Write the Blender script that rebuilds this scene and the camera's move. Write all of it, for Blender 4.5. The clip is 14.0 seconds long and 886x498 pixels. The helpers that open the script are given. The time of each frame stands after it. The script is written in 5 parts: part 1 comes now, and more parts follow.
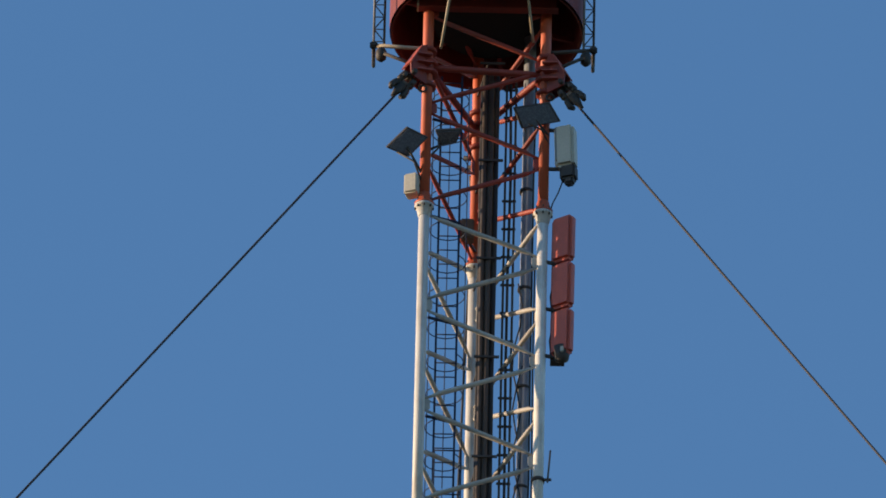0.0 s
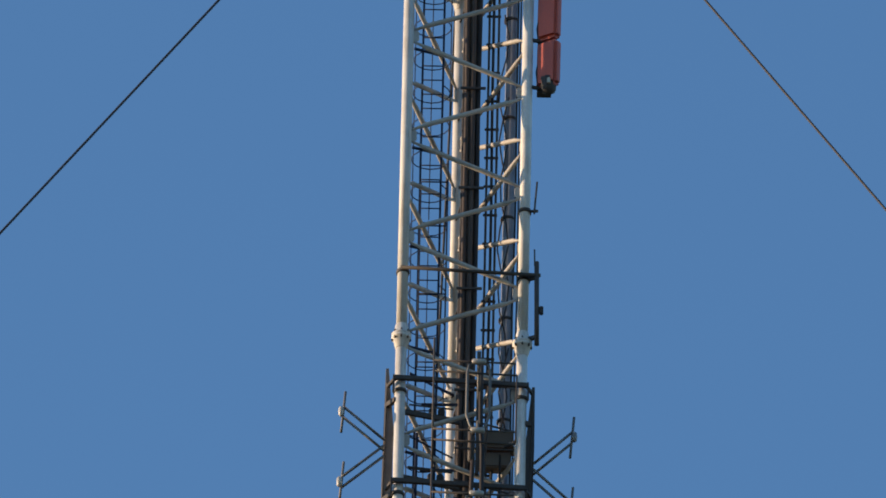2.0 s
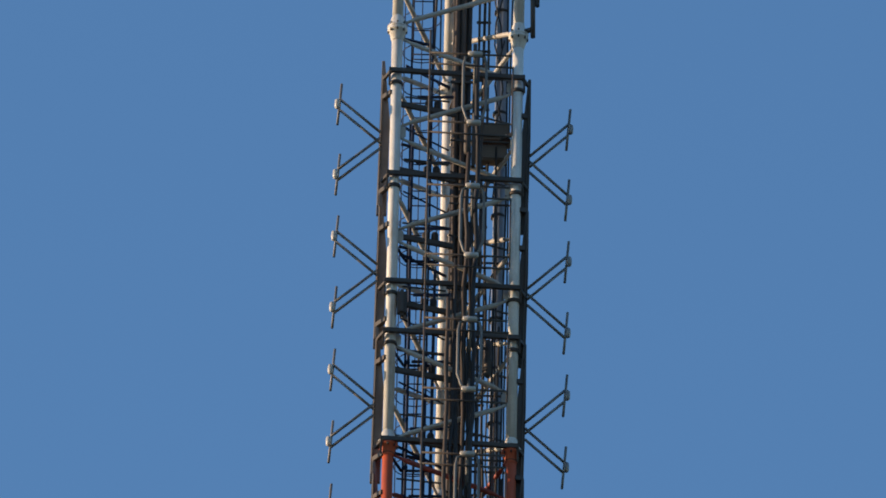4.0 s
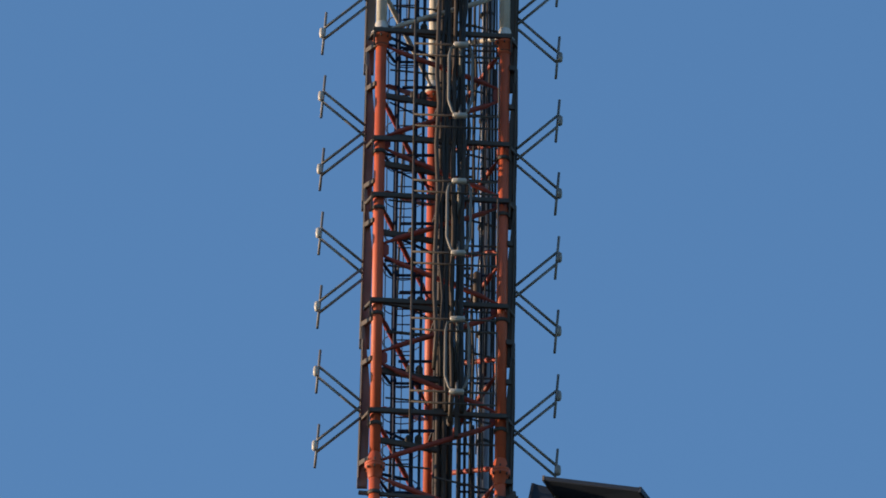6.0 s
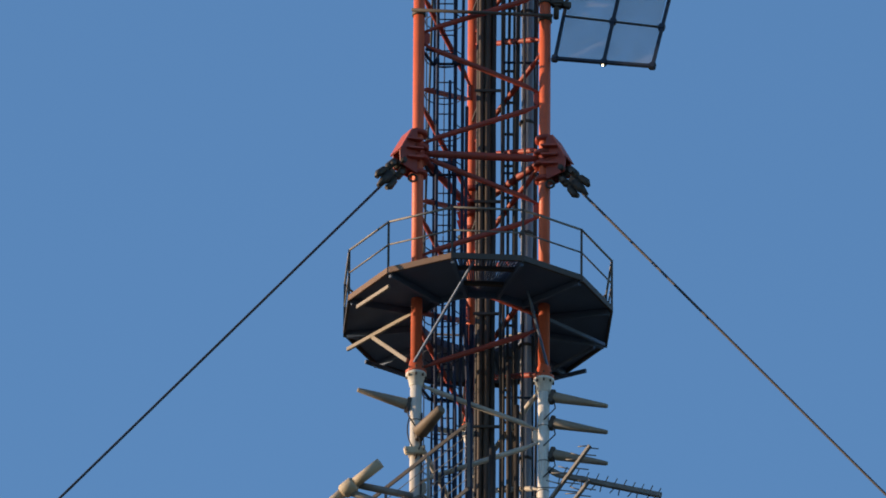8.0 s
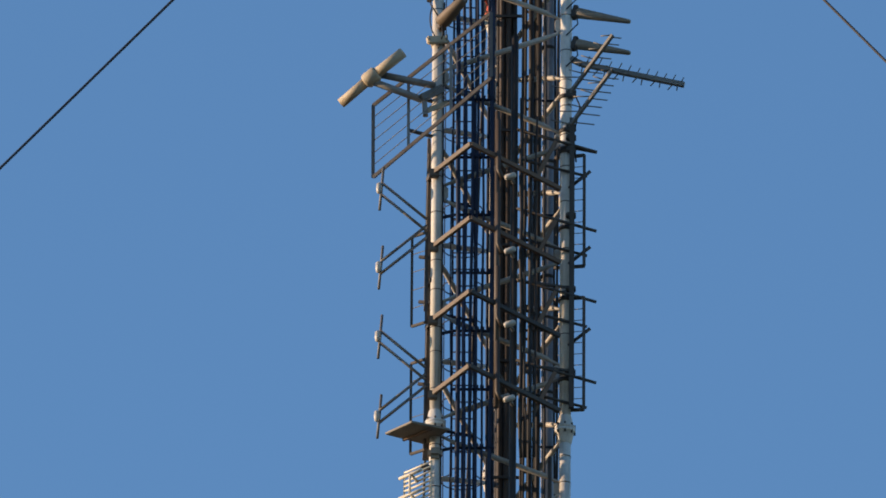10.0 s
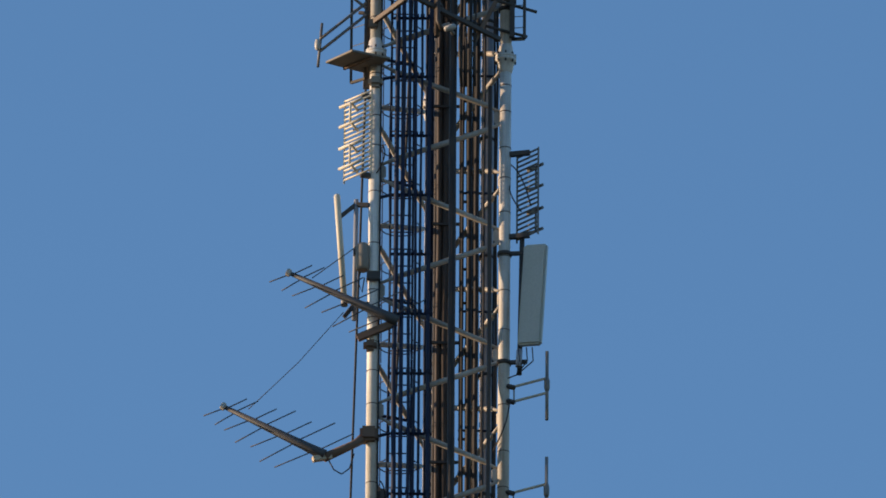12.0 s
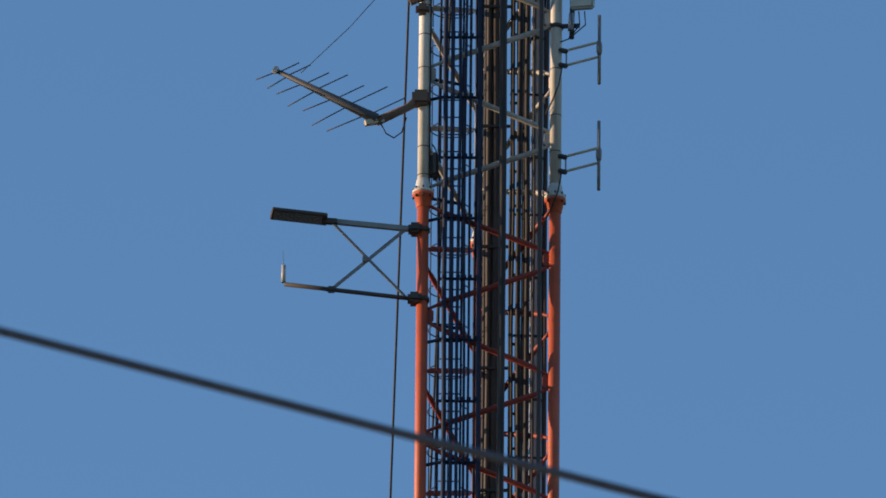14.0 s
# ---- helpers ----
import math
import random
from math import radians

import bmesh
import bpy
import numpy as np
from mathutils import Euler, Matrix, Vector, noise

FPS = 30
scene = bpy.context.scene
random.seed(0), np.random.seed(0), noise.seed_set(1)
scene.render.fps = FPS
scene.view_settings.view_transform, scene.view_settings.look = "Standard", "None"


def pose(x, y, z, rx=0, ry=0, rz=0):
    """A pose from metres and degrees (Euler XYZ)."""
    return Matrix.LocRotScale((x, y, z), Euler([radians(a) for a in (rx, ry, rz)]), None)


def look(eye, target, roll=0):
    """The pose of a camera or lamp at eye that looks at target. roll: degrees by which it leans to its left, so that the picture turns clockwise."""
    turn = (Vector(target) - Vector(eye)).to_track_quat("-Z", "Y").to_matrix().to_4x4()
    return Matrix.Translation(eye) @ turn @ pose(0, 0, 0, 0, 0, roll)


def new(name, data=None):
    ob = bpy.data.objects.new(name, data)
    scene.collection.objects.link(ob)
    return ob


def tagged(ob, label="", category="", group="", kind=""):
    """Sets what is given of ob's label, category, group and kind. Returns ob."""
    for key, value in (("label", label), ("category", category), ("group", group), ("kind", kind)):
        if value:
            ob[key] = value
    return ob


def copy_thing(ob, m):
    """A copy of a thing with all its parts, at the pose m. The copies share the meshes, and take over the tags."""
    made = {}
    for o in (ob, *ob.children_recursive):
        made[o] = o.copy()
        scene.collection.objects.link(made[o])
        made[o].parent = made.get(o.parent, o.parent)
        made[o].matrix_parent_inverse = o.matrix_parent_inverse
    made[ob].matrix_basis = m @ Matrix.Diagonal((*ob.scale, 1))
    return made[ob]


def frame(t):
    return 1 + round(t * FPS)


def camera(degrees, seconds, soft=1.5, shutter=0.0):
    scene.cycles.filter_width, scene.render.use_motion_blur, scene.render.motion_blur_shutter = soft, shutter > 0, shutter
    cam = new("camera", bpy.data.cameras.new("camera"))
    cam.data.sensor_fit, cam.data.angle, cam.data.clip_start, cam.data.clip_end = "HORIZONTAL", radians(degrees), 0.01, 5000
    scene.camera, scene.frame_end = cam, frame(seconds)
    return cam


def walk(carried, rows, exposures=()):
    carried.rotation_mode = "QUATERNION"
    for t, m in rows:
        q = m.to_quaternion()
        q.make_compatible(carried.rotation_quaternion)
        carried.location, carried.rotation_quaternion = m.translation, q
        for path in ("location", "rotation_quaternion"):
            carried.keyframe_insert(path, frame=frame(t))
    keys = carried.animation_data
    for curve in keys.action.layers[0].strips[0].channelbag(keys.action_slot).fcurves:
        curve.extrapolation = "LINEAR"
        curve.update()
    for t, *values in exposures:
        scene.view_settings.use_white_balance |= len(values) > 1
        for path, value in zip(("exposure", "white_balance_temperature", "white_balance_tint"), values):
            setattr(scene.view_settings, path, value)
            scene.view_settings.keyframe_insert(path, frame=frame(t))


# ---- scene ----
# camera on the ground, a long way from the mast, tilting down along it
EYE = (0.0, -251.13, 1.6)
cam = camera(3.4707, 14.0, soft=1.75)
cam.data.dof.use_dof, cam.data.dof.focus_distance, cam.data.dof.aperture_fstop = True, 290.0, 60.0
# seconds, tilt, heading, roll in degrees
TILTS = [
    (0, 35.101, 0.177, 1.341),
    (0.5, 35.081, 0.079, 1.352),
    (1, 34.955, 0.050, 1.345),
    (1.5, 34.765, 0.135, 1.335),
    (1.8, 34.453, 0.137, 1.292),
    (2, 34.050, 0.085, 1.271),
    (2.2, 33.788, 0.052, 1.254),
    (4.3, 32.664, 0.041, 1.209),
    (4.5, 32.510, 0.093, 1.160),
    (5, 32.095, 0.166, 1.128),
    (5.5, 31.683, 0.087, 0.983),
    (6, 31.243, -0.026, 0.736),
    (6.5, 30.726, -0.026, 0.597),
    (7, 30.059, 0.073, 0.558),
    (7.5, 29.502, 0.166, 0.497),
    (8, 29.131, 0.156, 0.441),
    (8.5, 28.759, 0.114, 0.427),
    (9, 28.345, 0.176, 0.427),
    (9.2, 28.161, 0.256, 0.433),
    (11.3, 26.643, 0.080, 0.442),
    (11.5, 26.496, 0.029, 0.448),
    (12, 26.070, -0.030, 0.455),
    (12.5, 25.684, 0.007, 0.476),
    (13, 25.358, 0.115, 0.484),
    (13.5, 25.094, 0.204, 0.514),
    (14, 24.751, 0.184, 0.562),
]
walk(cam, [(t, pose(*EYE, 90 + p, 0, h) @ pose(0, 0, 0, 0, 0, r)) for t, p, h, r in TILTS], [(0, 0.85, 6560, 10), (5, 0.87, 6650, 11), (9, 0.91, 6720, 12), (14, 0.70, 6760, 13)])

# ---- light ----
SUN_AZ, SUN_EL = radians(271), radians(8)
world = bpy.data.worlds.new("sky")
scene.world = world
world.use_nodes = True
wn = world.node_tree
sky = wn.nodes.new("ShaderNodeTexSky")
sky.sky_type = "NISHITA"
sky.sun_disc = False
sky.sun_elevation, sky.sun_rotation = SUN_EL, SUN_AZ
sky.air_density, sky.dust_density, sky.ozone_density = 1.0, 0.1, 3.8
bg = wn.nodes["Background"]
bg.inputs["Strength"].default_value = 0.15
wn.links.new(sky.outputs["Color"], bg.inputs["Color"])
sun_data = bpy.data.lights.new("sun", "SUN")
sun_data.energy, sun_data.angle, sun_data.color = 3.8, radians(0.53), (1.0, 0.73, 0.48)
sun = new("sun", sun_data)
sun_way = Vector((math.sin(SUN_AZ) * math.cos(SUN_EL), math.cos(SUN_AZ) * math.cos(SUN_EL), math.sin(SUN_EL)))
sun.matrix_world = look(sun_way * 50, (0, 0, 0))


# ---- materials ----
def surface(name, base, rough=0.6, metal=0.0, dirt=(0.1, 0.09, 0.08), amount=0.35, grain=6.0, streak=0.0, bump=0.2, vary=0.12, gloss=0.5):
    """Procedural surface: broad blotches, fine grain, optional runs down the height, fine relief."""
    m = bpy.data.materials.new(name)
    m.use_nodes = True
    n, l = m.node_tree.nodes, m.node_tree.links
    b = n["Principled BSDF"]
    geo = n.new("ShaderNodeNewGeometry")
    big = n.new("ShaderNodeTexNoise")
    big.inputs["Scale"].default_value, big.inputs["Detail"].default_value = grain * 0.28, 5
    l.new(geo.outputs["Position"], big.inputs["Vector"])
    fine = n.new("ShaderNodeTexNoise")
    fine.inputs["Scale"].default_value, fine.inputs["Detail"].default_value = grain * 4, 6
    l.new(geo.outputs["Position"], fine.inputs["Vector"])
    maps = n.new("ShaderNodeMapping")
    maps.inputs["Scale"].default_value = (9, 9, 0.5)
    l.new(geo.outputs["Position"], maps.inputs["Vector"])
    runs = n.new("ShaderNodeTexNoise")
    runs.inputs["Scale"].default_value, runs.inputs["Detail"].default_value = 1.5, 4
    l.new(maps.outputs["Vector"], runs.inputs["Vector"])
    ramp = n.new("ShaderNodeMapRange")
    ramp.inputs[1].default_value, ramp.inputs[2].default_value = 0.48, 0.75
    ramp.inputs[3].default_value, ramp.inputs[4].default_value = 0, amount
    l.new(big.outputs["Fac"], ramp.inputs[0])
    ramp2 = n.new("ShaderNodeMapRange")
    ramp2.inputs[1].default_value, ramp2.inputs[2].default_value = 0.52, 0.75
    ramp2.inputs[3].default_value, ramp2.inputs[4].default_value = 0, streak
    l.new(runs.outputs["Fac"], ramp2.inputs[0])
    add = n.new("ShaderNodeMath")
    add.operation, add.use_clamp = "ADD", True
    l.new(ramp.outputs[0], add.inputs[0])
    l.new(ramp2.outputs[0], add.inputs[1])
    mix = n.new("ShaderNodeMix")
    mix.data_type = "RGBA"
    mix.inputs[6].default_value, mix.inputs[7].default_value = (*base, 1), (*dirt, 1)
    l.new(add.outputs[0], mix.inputs[0])
    info = n.new("ShaderNodeObjectInfo")
    spread = n.new("ShaderNodeMapRange")
    spread.inputs[3].default_value, spread.inputs[4].default_value = 1 - vary, 1 + vary
    l.new(info.outputs["Random"], spread.inputs[0])
    tone = n.new("ShaderNodeMath")
    tone.operation = "MULTIPLY_ADD"
    tone.inputs[1].default_value, tone.inputs[2].default_value = 0.35, 0.82
    l.new(fine.outputs["Fac"], tone.inputs[0])
    both = n.new("ShaderNodeMath")
    both.operation = "MULTIPLY"
    l.new(tone.outputs[0], both.inputs[0])
    l.new(spread.outputs[0], both.inputs[1])
    hsv = n.new("ShaderNodeHueSaturation")
    l.new(mix.outputs[2], hsv.inputs["Color"])
    l.new(both.outputs[0], hsv.inputs["Value"])
    l.new(hsv.outputs["Color"], b.inputs["Base Color"])
    rr = n.new("ShaderNodeMapRange")
    rr.inputs[3].default_value, rr.inputs[4].default_value = max(rough - 0.12, 0.05), min(rough + 0.15, 1)
    l.new(fine.outputs["Fac"], rr.inputs[0])
    l.new(rr.outputs[0], b.inputs["Roughness"])
    b.inputs["Metallic"].default_value = metal
    b.inputs["Specular IOR Level"].default_value = gloss
    if bump:
        bp = n.new("ShaderNodeBump")
        bp.inputs["Strength"].default_value, bp.inputs["Distance"].default_value = bump, 0.004
        l.new(fine.outputs["Fac"], bp.inputs["Height"])
        l.new(bp.outputs["Normal"], b.inputs["Normal"])
    return m


RED = surface("aviation_red_paint", (0.5, 0.09, 0.032), 0.55, dirt=(0.2, 0.045, 0.025), amount=0.45, streak=0.35)
WHITE = surface("aviation_white_paint", (0.61, 0.585, 0.535), 0.55, dirt=(0.31, 0.265, 0.205), amount=0.4, streak=0.6)
# tube paints darker than the legs': wear, plus the braces' shade put into the colour
WORN_SHADED_RED = surface("worn_shaded_red_tube_paint", (0.27, 0.036, 0.021), 0.6, dirt=(0.1, 0.035, 0.025), amount=0.6, streak=0.4)
WORN_SHADED_WHITE = surface("grimy_shaded_white_tube_paint", (0.4, 0.375, 0.335), 0.6, dirt=(0.22, 0.19, 0.15), amount=0.6, streak=0.4)
DARKRED = surface("dull_red_fibreglass", (0.38, 0.07, 0.045), 0.55, dirt=(0.2, 0.05, 0.04), amount=0.4, streak=0.2)
PANELRED = surface("faded_red_panel_paint", (0.5, 0.1, 0.065), 0.55, dirt=(0.34, 0.08, 0.06), amount=0.4, streak=0.25)
# drum red taken darker, so its colour holds the shade of the inside
DEEPRED = surface("shade_darkened_drum_red", (0.2, 0.024, 0.015), 0.65, dirt=(0.1, 0.02, 0.015), amount=0.5, streak=0.4)
GALV = surface("weathered_galvanised_steel", (0.22, 0.215, 0.205), 0.55, 0.3, dirt=(0.1, 0.09, 0.08), amount=0.6, streak=0.3)
STEEL = surface("dull_grey_steel", (0.15, 0.145, 0.135), 0.55, 0.2, dirt=(0.08, 0.07, 0.06), amount=0.5, streak=0.3)
LPGREY = surface("dark_grey_boom_metal", (0.075, 0.077, 0.082), 0.6, 0.1, dirt=(0.05, 0.045, 0.045), amount=0.5, streak=0.3, gloss=0.3)
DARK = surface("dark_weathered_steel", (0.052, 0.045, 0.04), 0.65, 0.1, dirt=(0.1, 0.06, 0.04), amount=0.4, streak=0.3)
BLUEGREY = surface("blue_grey_painted_steel", (0.26, 0.275, 0.305), 0.6, 0.1, dirt=(0.08, 0.08, 0.08), amount=0.4, streak=0.3)
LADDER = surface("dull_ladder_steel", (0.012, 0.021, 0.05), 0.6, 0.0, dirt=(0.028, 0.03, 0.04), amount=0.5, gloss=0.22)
BLACK = surface("black_cable_jacket", (0.022, 0.021, 0.022), 0.55, dirt=(0.08, 0.065, 0.05), amount=0.4, grain=3, streak=0.5, bump=0.1, gloss=0.25)
BROWNJ = surface("dusty_cable_jacket", (0.055, 0.041, 0.032), 0.5, dirt=(0.1, 0.076, 0.058), amount=0.5, grain=3, streak=0.4, bump=0.1, gloss=0.3)
CREAM = surface("cream_fibreglass", (0.58, 0.53, 0.42), 0.5, dirt=(0.45, 0.4, 0.3), amount=0.25, streak=0.25)
PALE = surface("pale_grey_green_radome", (0.37, 0.38, 0.335), 0.5, dirt=(0.28, 0.29, 0.25), amount=0.25, streak=0.25)
# a darkened tan: shade on the blade antennas put into the base colour
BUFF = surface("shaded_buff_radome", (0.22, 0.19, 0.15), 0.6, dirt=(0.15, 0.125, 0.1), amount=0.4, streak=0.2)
NIGHT = surface("blue_black_sheet_metal", (0.022, 0.032, 0.052), 0.6, dirt=(0.026, 0.032, 0.045), amount=0.4, gloss=0.3)
SHADE_BLACK = surface("shade_black_plate", (0.006, 0.006, 0.006), 0.9, dirt=(0.012, 0.009, 0.008), amount=0.5)
BROWNRAD = surface("brown_weathered_radome", (0.13, 0.098, 0.07), 0.65, dirt=(0.08, 0.06, 0.045), amount=0.4, streak=0.2)
TAN = surface("pale_tan_paint", (0.42, 0.345, 0.24), 0.6, dirt=(0.3, 0.24, 0.17), amount=0.4, streak=0.3)
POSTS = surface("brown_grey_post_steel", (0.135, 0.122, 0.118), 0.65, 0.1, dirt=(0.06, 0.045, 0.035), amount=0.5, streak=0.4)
PLANK = surface("rusty_brown_channel", (0.15, 0.095, 0.065), 0.8, dirt=(0.1, 0.06, 0.04), amount=0.5)
DECK = surface("dark_deck_plate", (0.075, 0.115, 0.19), 0.6, 0.1, dirt=(0.06, 0.08, 0.115), amount=0.45)
INSUL = surface("grimy_shackle_steel", (0.032, 0.026, 0.02), 0.6, 0.1, dirt=(0.1, 0.07, 0.045), amount=0.5)
PORC = surface("pale_ceramic_cap", (0.4, 0.38, 0.34), 0.4, dirt=(0.35, 0.32, 0.27), amount=0.35)
# blue-grey base: reflected sky put into the glass colour
LENS = surface("floodlight_glass", (0.12, 0.145, 0.185), 0.25, dirt=(0.1, 0.1, 0.1), amount=0.2, bump=0.0)
WIRE = surface("guy_strand_steel", (0.022, 0.022, 0.026), 0.7, 0.0, dirt=(0.015, 0.015, 0.015), amount=0.4)
ROPE = surface("black_overhead_cable", (0.1, 0.1, 0.115), 0.7, dirt=(0.14, 0.13, 0.13), amount=0.4, grain=30)
CONC = surface("concrete", (0.36, 0.35, 0.33), 0.9, dirt=(0.2, 0.19, 0.17), amount=0.5, grain=2)
GRASS = surface("dry_grass_ground", (0.055, 0.064, 0.045), 0.95, dirt=(0.1, 0.088, 0.062), amount=0.8, grain=0.6, bump=0.5)


def clear_sheet(name, tint, share):
    """A thin translucent sheet: it lets most light straight through and scatters the rest."""
    m = bpy.data.materials.new(name)
    m.use_nodes = True
    n, l = m.node_tree.nodes, m.node_tree.links
    out, b = n["Material Output"], n["Principled BSDF"]
    b.inputs["Base Color"].default_value, b.inputs["Roughness"].default_value = (*tint, 1), 0.35
    geo = n.new("ShaderNodeNewGeometry")
    noise_node = n.new("ShaderNodeTexNoise")
    noise_node.inputs["Scale"].default_value = 2.0
    l.new(geo.outputs["Position"], noise_node.inputs["Vector"])
    ramp = n.new("ShaderNodeMapRange")
    ramp.inputs[3].default_value, ramp.inputs[4].default_value = share - 0.1, share + 0.1
    l.new(noise_node.outputs["Fac"], ramp.inputs[0])
    tr = n.new("ShaderNodeBsdfTransparent")
    mixer = n.new("ShaderNodeMixShader")
    l.new(ramp.outputs[0], mixer.inputs[0])
    l.new(tr.outputs[0], mixer.inputs[1])
    l.new(b.outputs[0], mixer.inputs[2])
    l.new(mixer.outputs[0], out.inputs["Surface"])
    return m


SHEET = clear_sheet("milky_plastic_sheet", (0.30, 0.31, 0.34), 0.3)

# ---- mesh helpers ----
ORIGIN = {}


def thing(name, at, label, category, group="", kind=""):
    """A top-level Empty at its base; parts are given in world metres."""
    ob = new(name)
    ob.empty_display_size = 0.2
    ob.location = at
    ORIGIN[ob] = Vector(at)
    return tagged(ob, label, category, group, kind)


def part(name, bm, material, parent, label=""):
    at = ORIGIN[parent]
    bmesh.ops.translate(bm, verts=bm.verts, vec=-at)
    me = bpy.data.meshes.new(name)
    bm.to_mesh(me)
    bm.free()
    me.materials.append(material)
    ob = new(name, me)
    ob.parent = parent
    ORIGIN[ob] = at
    return tagged(ob, label)


def solo(name, bm, material, at, label, category, group="", kind=""):
    """A top-level thing of one mesh."""
    bmesh.ops.translate(bm, verts=bm.verts, vec=-Vector(at))
    me = bpy.data.meshes.new(name)
    bm.to_mesh(me)
    bm.free()
    me.materials.append(material)
    ob = new(name, me)
    ob.location = at
    ORIGIN[ob] = Vector(at)
    return tagged(ob, label, category, group, kind)


def rings(bm, loops, cap=True, closed=False):
    """Skin a row of vertex loops."""
    rows = [[bm.verts.new(p) for p in loop] for loop in loops]
    k = len(rows[0])
    pairs = list(zip(rows, rows[1:])) + ([(rows[-1], rows[0])] if closed else [])
    for a, b in pairs:
        for i in range(k):
            f = bm.faces.new((a[i], a[(i + 1) % k], b[(i + 1) % k], b[i]))
            f.smooth = k > 5
    if cap and not closed:
        bm.faces.new(rows[0][::-1])
        bm.faces.new(rows[-1])
    return bm


def path(pts, r, k=10, bm=None, cap=True):
    """A round bar along points; r is one radius or one for each point."""
    bm = bm or bmesh.new()
    pts = [Vector(p) for p in pts]
    rad = r if isinstance(r, (list, tuple)) else [r] * len(pts)
    loops, side = [], None
    for i, p in enumerate(pts):
        d = (pts[min(i + 1, len(pts) - 1)] - pts[max(i - 1, 0)]).normalized()
        if side is None:
            side = d.cross(Vector((0, 0, 1)))
            side = side if side.length > 1e-3 else d.cross(Vector((0, 1, 0)))
        side = (side - d * side.dot(d)).normalized()
        up = d.cross(side)
        loops.append([p + (side * math.cos(a) + up * math.sin(a)) * rad[i] for a in (math.tau * j / k for j in range(k))])
    return rings(bm, loops, cap)


def lathe(at, profile, k=20, bm=None, cap=True):
    """A turned form about the vertical through at; profile: (radius, height)."""
    bm = bm or bmesh.new()
    x, y, z = at
    loops = [[Vector((x + r * math.cos(a), y + r * math.sin(a), z + h)) for a in (math.tau * j / k for j in range(k))] for r, h in profile]
    return rings(bm, loops, cap)


def block(at, size, turn=None, bm=None, bevel=0.0):
    """A box with bevelled edges; turn: a 3x3 whose columns are its axes."""
    own = bmesh.new()
    bmesh.ops.create_cube(own, size=1)
    bmesh.ops.scale(own, verts=own.verts, vec=size)
    if bevel:
        bmesh.ops.bevel(own, geom=own.edges[:], offset=bevel, segments=2, affect="EDGES")
    m = Matrix.Translation(at) @ (turn.to_4x4() if turn else Matrix())
    bmesh.ops.transform(own, matrix=m, verts=own.verts)
    if bm is None:
        return own
    keep = bpy.data.meshes.new("joined")
    own.to_mesh(keep)
    own.free()
    bm.from_mesh(keep)
    bpy.data.meshes.remove(keep)
    return bm


def frame_axes(way, up=(0, 0, 1)):
    """Axes with x along way and z as near up as it goes."""
    x = Vector(way).normalized()
    y = Vector(up).cross(x)
    y = y.normalized() if y.length > 1e-4 else Vector((0, 1, 0))
    z = x.cross(y)
    return Matrix((x, y, z)).transposed()


def bar(p, q, w, h, bm=None, bevel=0.006, up=(0, 0, 1)):
    """A rectangular bar from p to q, w wide and h high."""
    p, q = Vector(p), Vector(q)
    return block((p + q) / 2, ((q - p).length, w, h), frame_axes(q - p, up), bm, bevel)


def slab(corners, thick, bm=None, bevel=0.0):
    """A plate on four corners, thick along its normal."""
    bm = bm or bmesh.new()
    c = [Vector(p) for p in corners]
    n = (c[1] - c[0]).cross(c[3] - c[0]).normalized() * thick / 2
    a, b = [bm.verts.new(p - n) for p in c], [bm.verts.new(p + n) for p in c]
    k = len(c)
    fs = [bm.faces.new(a[::-1]), bm.faces.new(b)]
    fs += [bm.faces.new((a[i], a[(i + 1) % k], b[(i + 1) % k], b[i])) for i in range(k)]
    if bevel:
        bmesh.ops.bevel(bm, geom=list({e for f in fs for e in f.edges}), offset=bevel, segments=1, affect="EDGES")
    return bm


def mixp(a, b, t):
    return Vector(a).lerp(Vector(b), t)

# ---- the mast ----
WIDTH, TWIST = 2.5, 4.6
SECTION, TOP_JOINT = 10.082, 178.63
PITCH = SECTION / 4
R0 = WIDTH / math.sqrt(3)
LEG_L, LEG_R, LEG_B = (Vector((R0 * math.cos(radians(a + TWIST)), R0 * math.sin(radians(a + TWIST)), 0)) for a in (210, 330, 90))
LEG_RADIUS = 0.112


def on(leg, z, out=0.0):
    """A point on a leg's line at a height, moved out from the mast's axis."""
    return Vector((leg.x, leg.y, z)) + Vector((leg.x, leg.y, 0)).normalized() * out


def brace(parent, a, za, b, zb, material):
    """A round diagonal between two legs with flattened, bolted ends and gusset plates."""
    p, q = Vector((a.x, a.y, za)), Vector((b.x, b.y, zb))
    d = (q - p).normalized()
    rise = 0.085 if zb > za else -0.085
    p, q = p + d * 0.1 + Vector((0, 0, rise)), q - d * 0.1 - Vector((0, 0, rise))
    r = 0.053
    bm = path([p, p + d * 0.22, p + d * 0.34, q - d * 0.34, q - d * 0.22, q], [r * 0.55, r * 0.6, r, r, r * 0.6, r * 0.55], 10)
    part("brace", bm, material, parent)


def gusset(parent, a, b, z, material):
    """The plate at a node of leg a that takes the braces towards leg b."""
    d = (b - a).normalized()
    c = a + d * 0.12
    up = Vector((0, 0, 1))
    o = Vector((0, 0, z))
    pts = [a + d * 0.1 - up * 0.19 + o, c - up * 0.1 + d * 0.1 + o, c + up * 0.1 + d * 0.1 + o, a + d * 0.1 + up * 0.19 + o]
    part("gusset_plate", slab(pts, 0.025, bevel=0.004), material, parent)


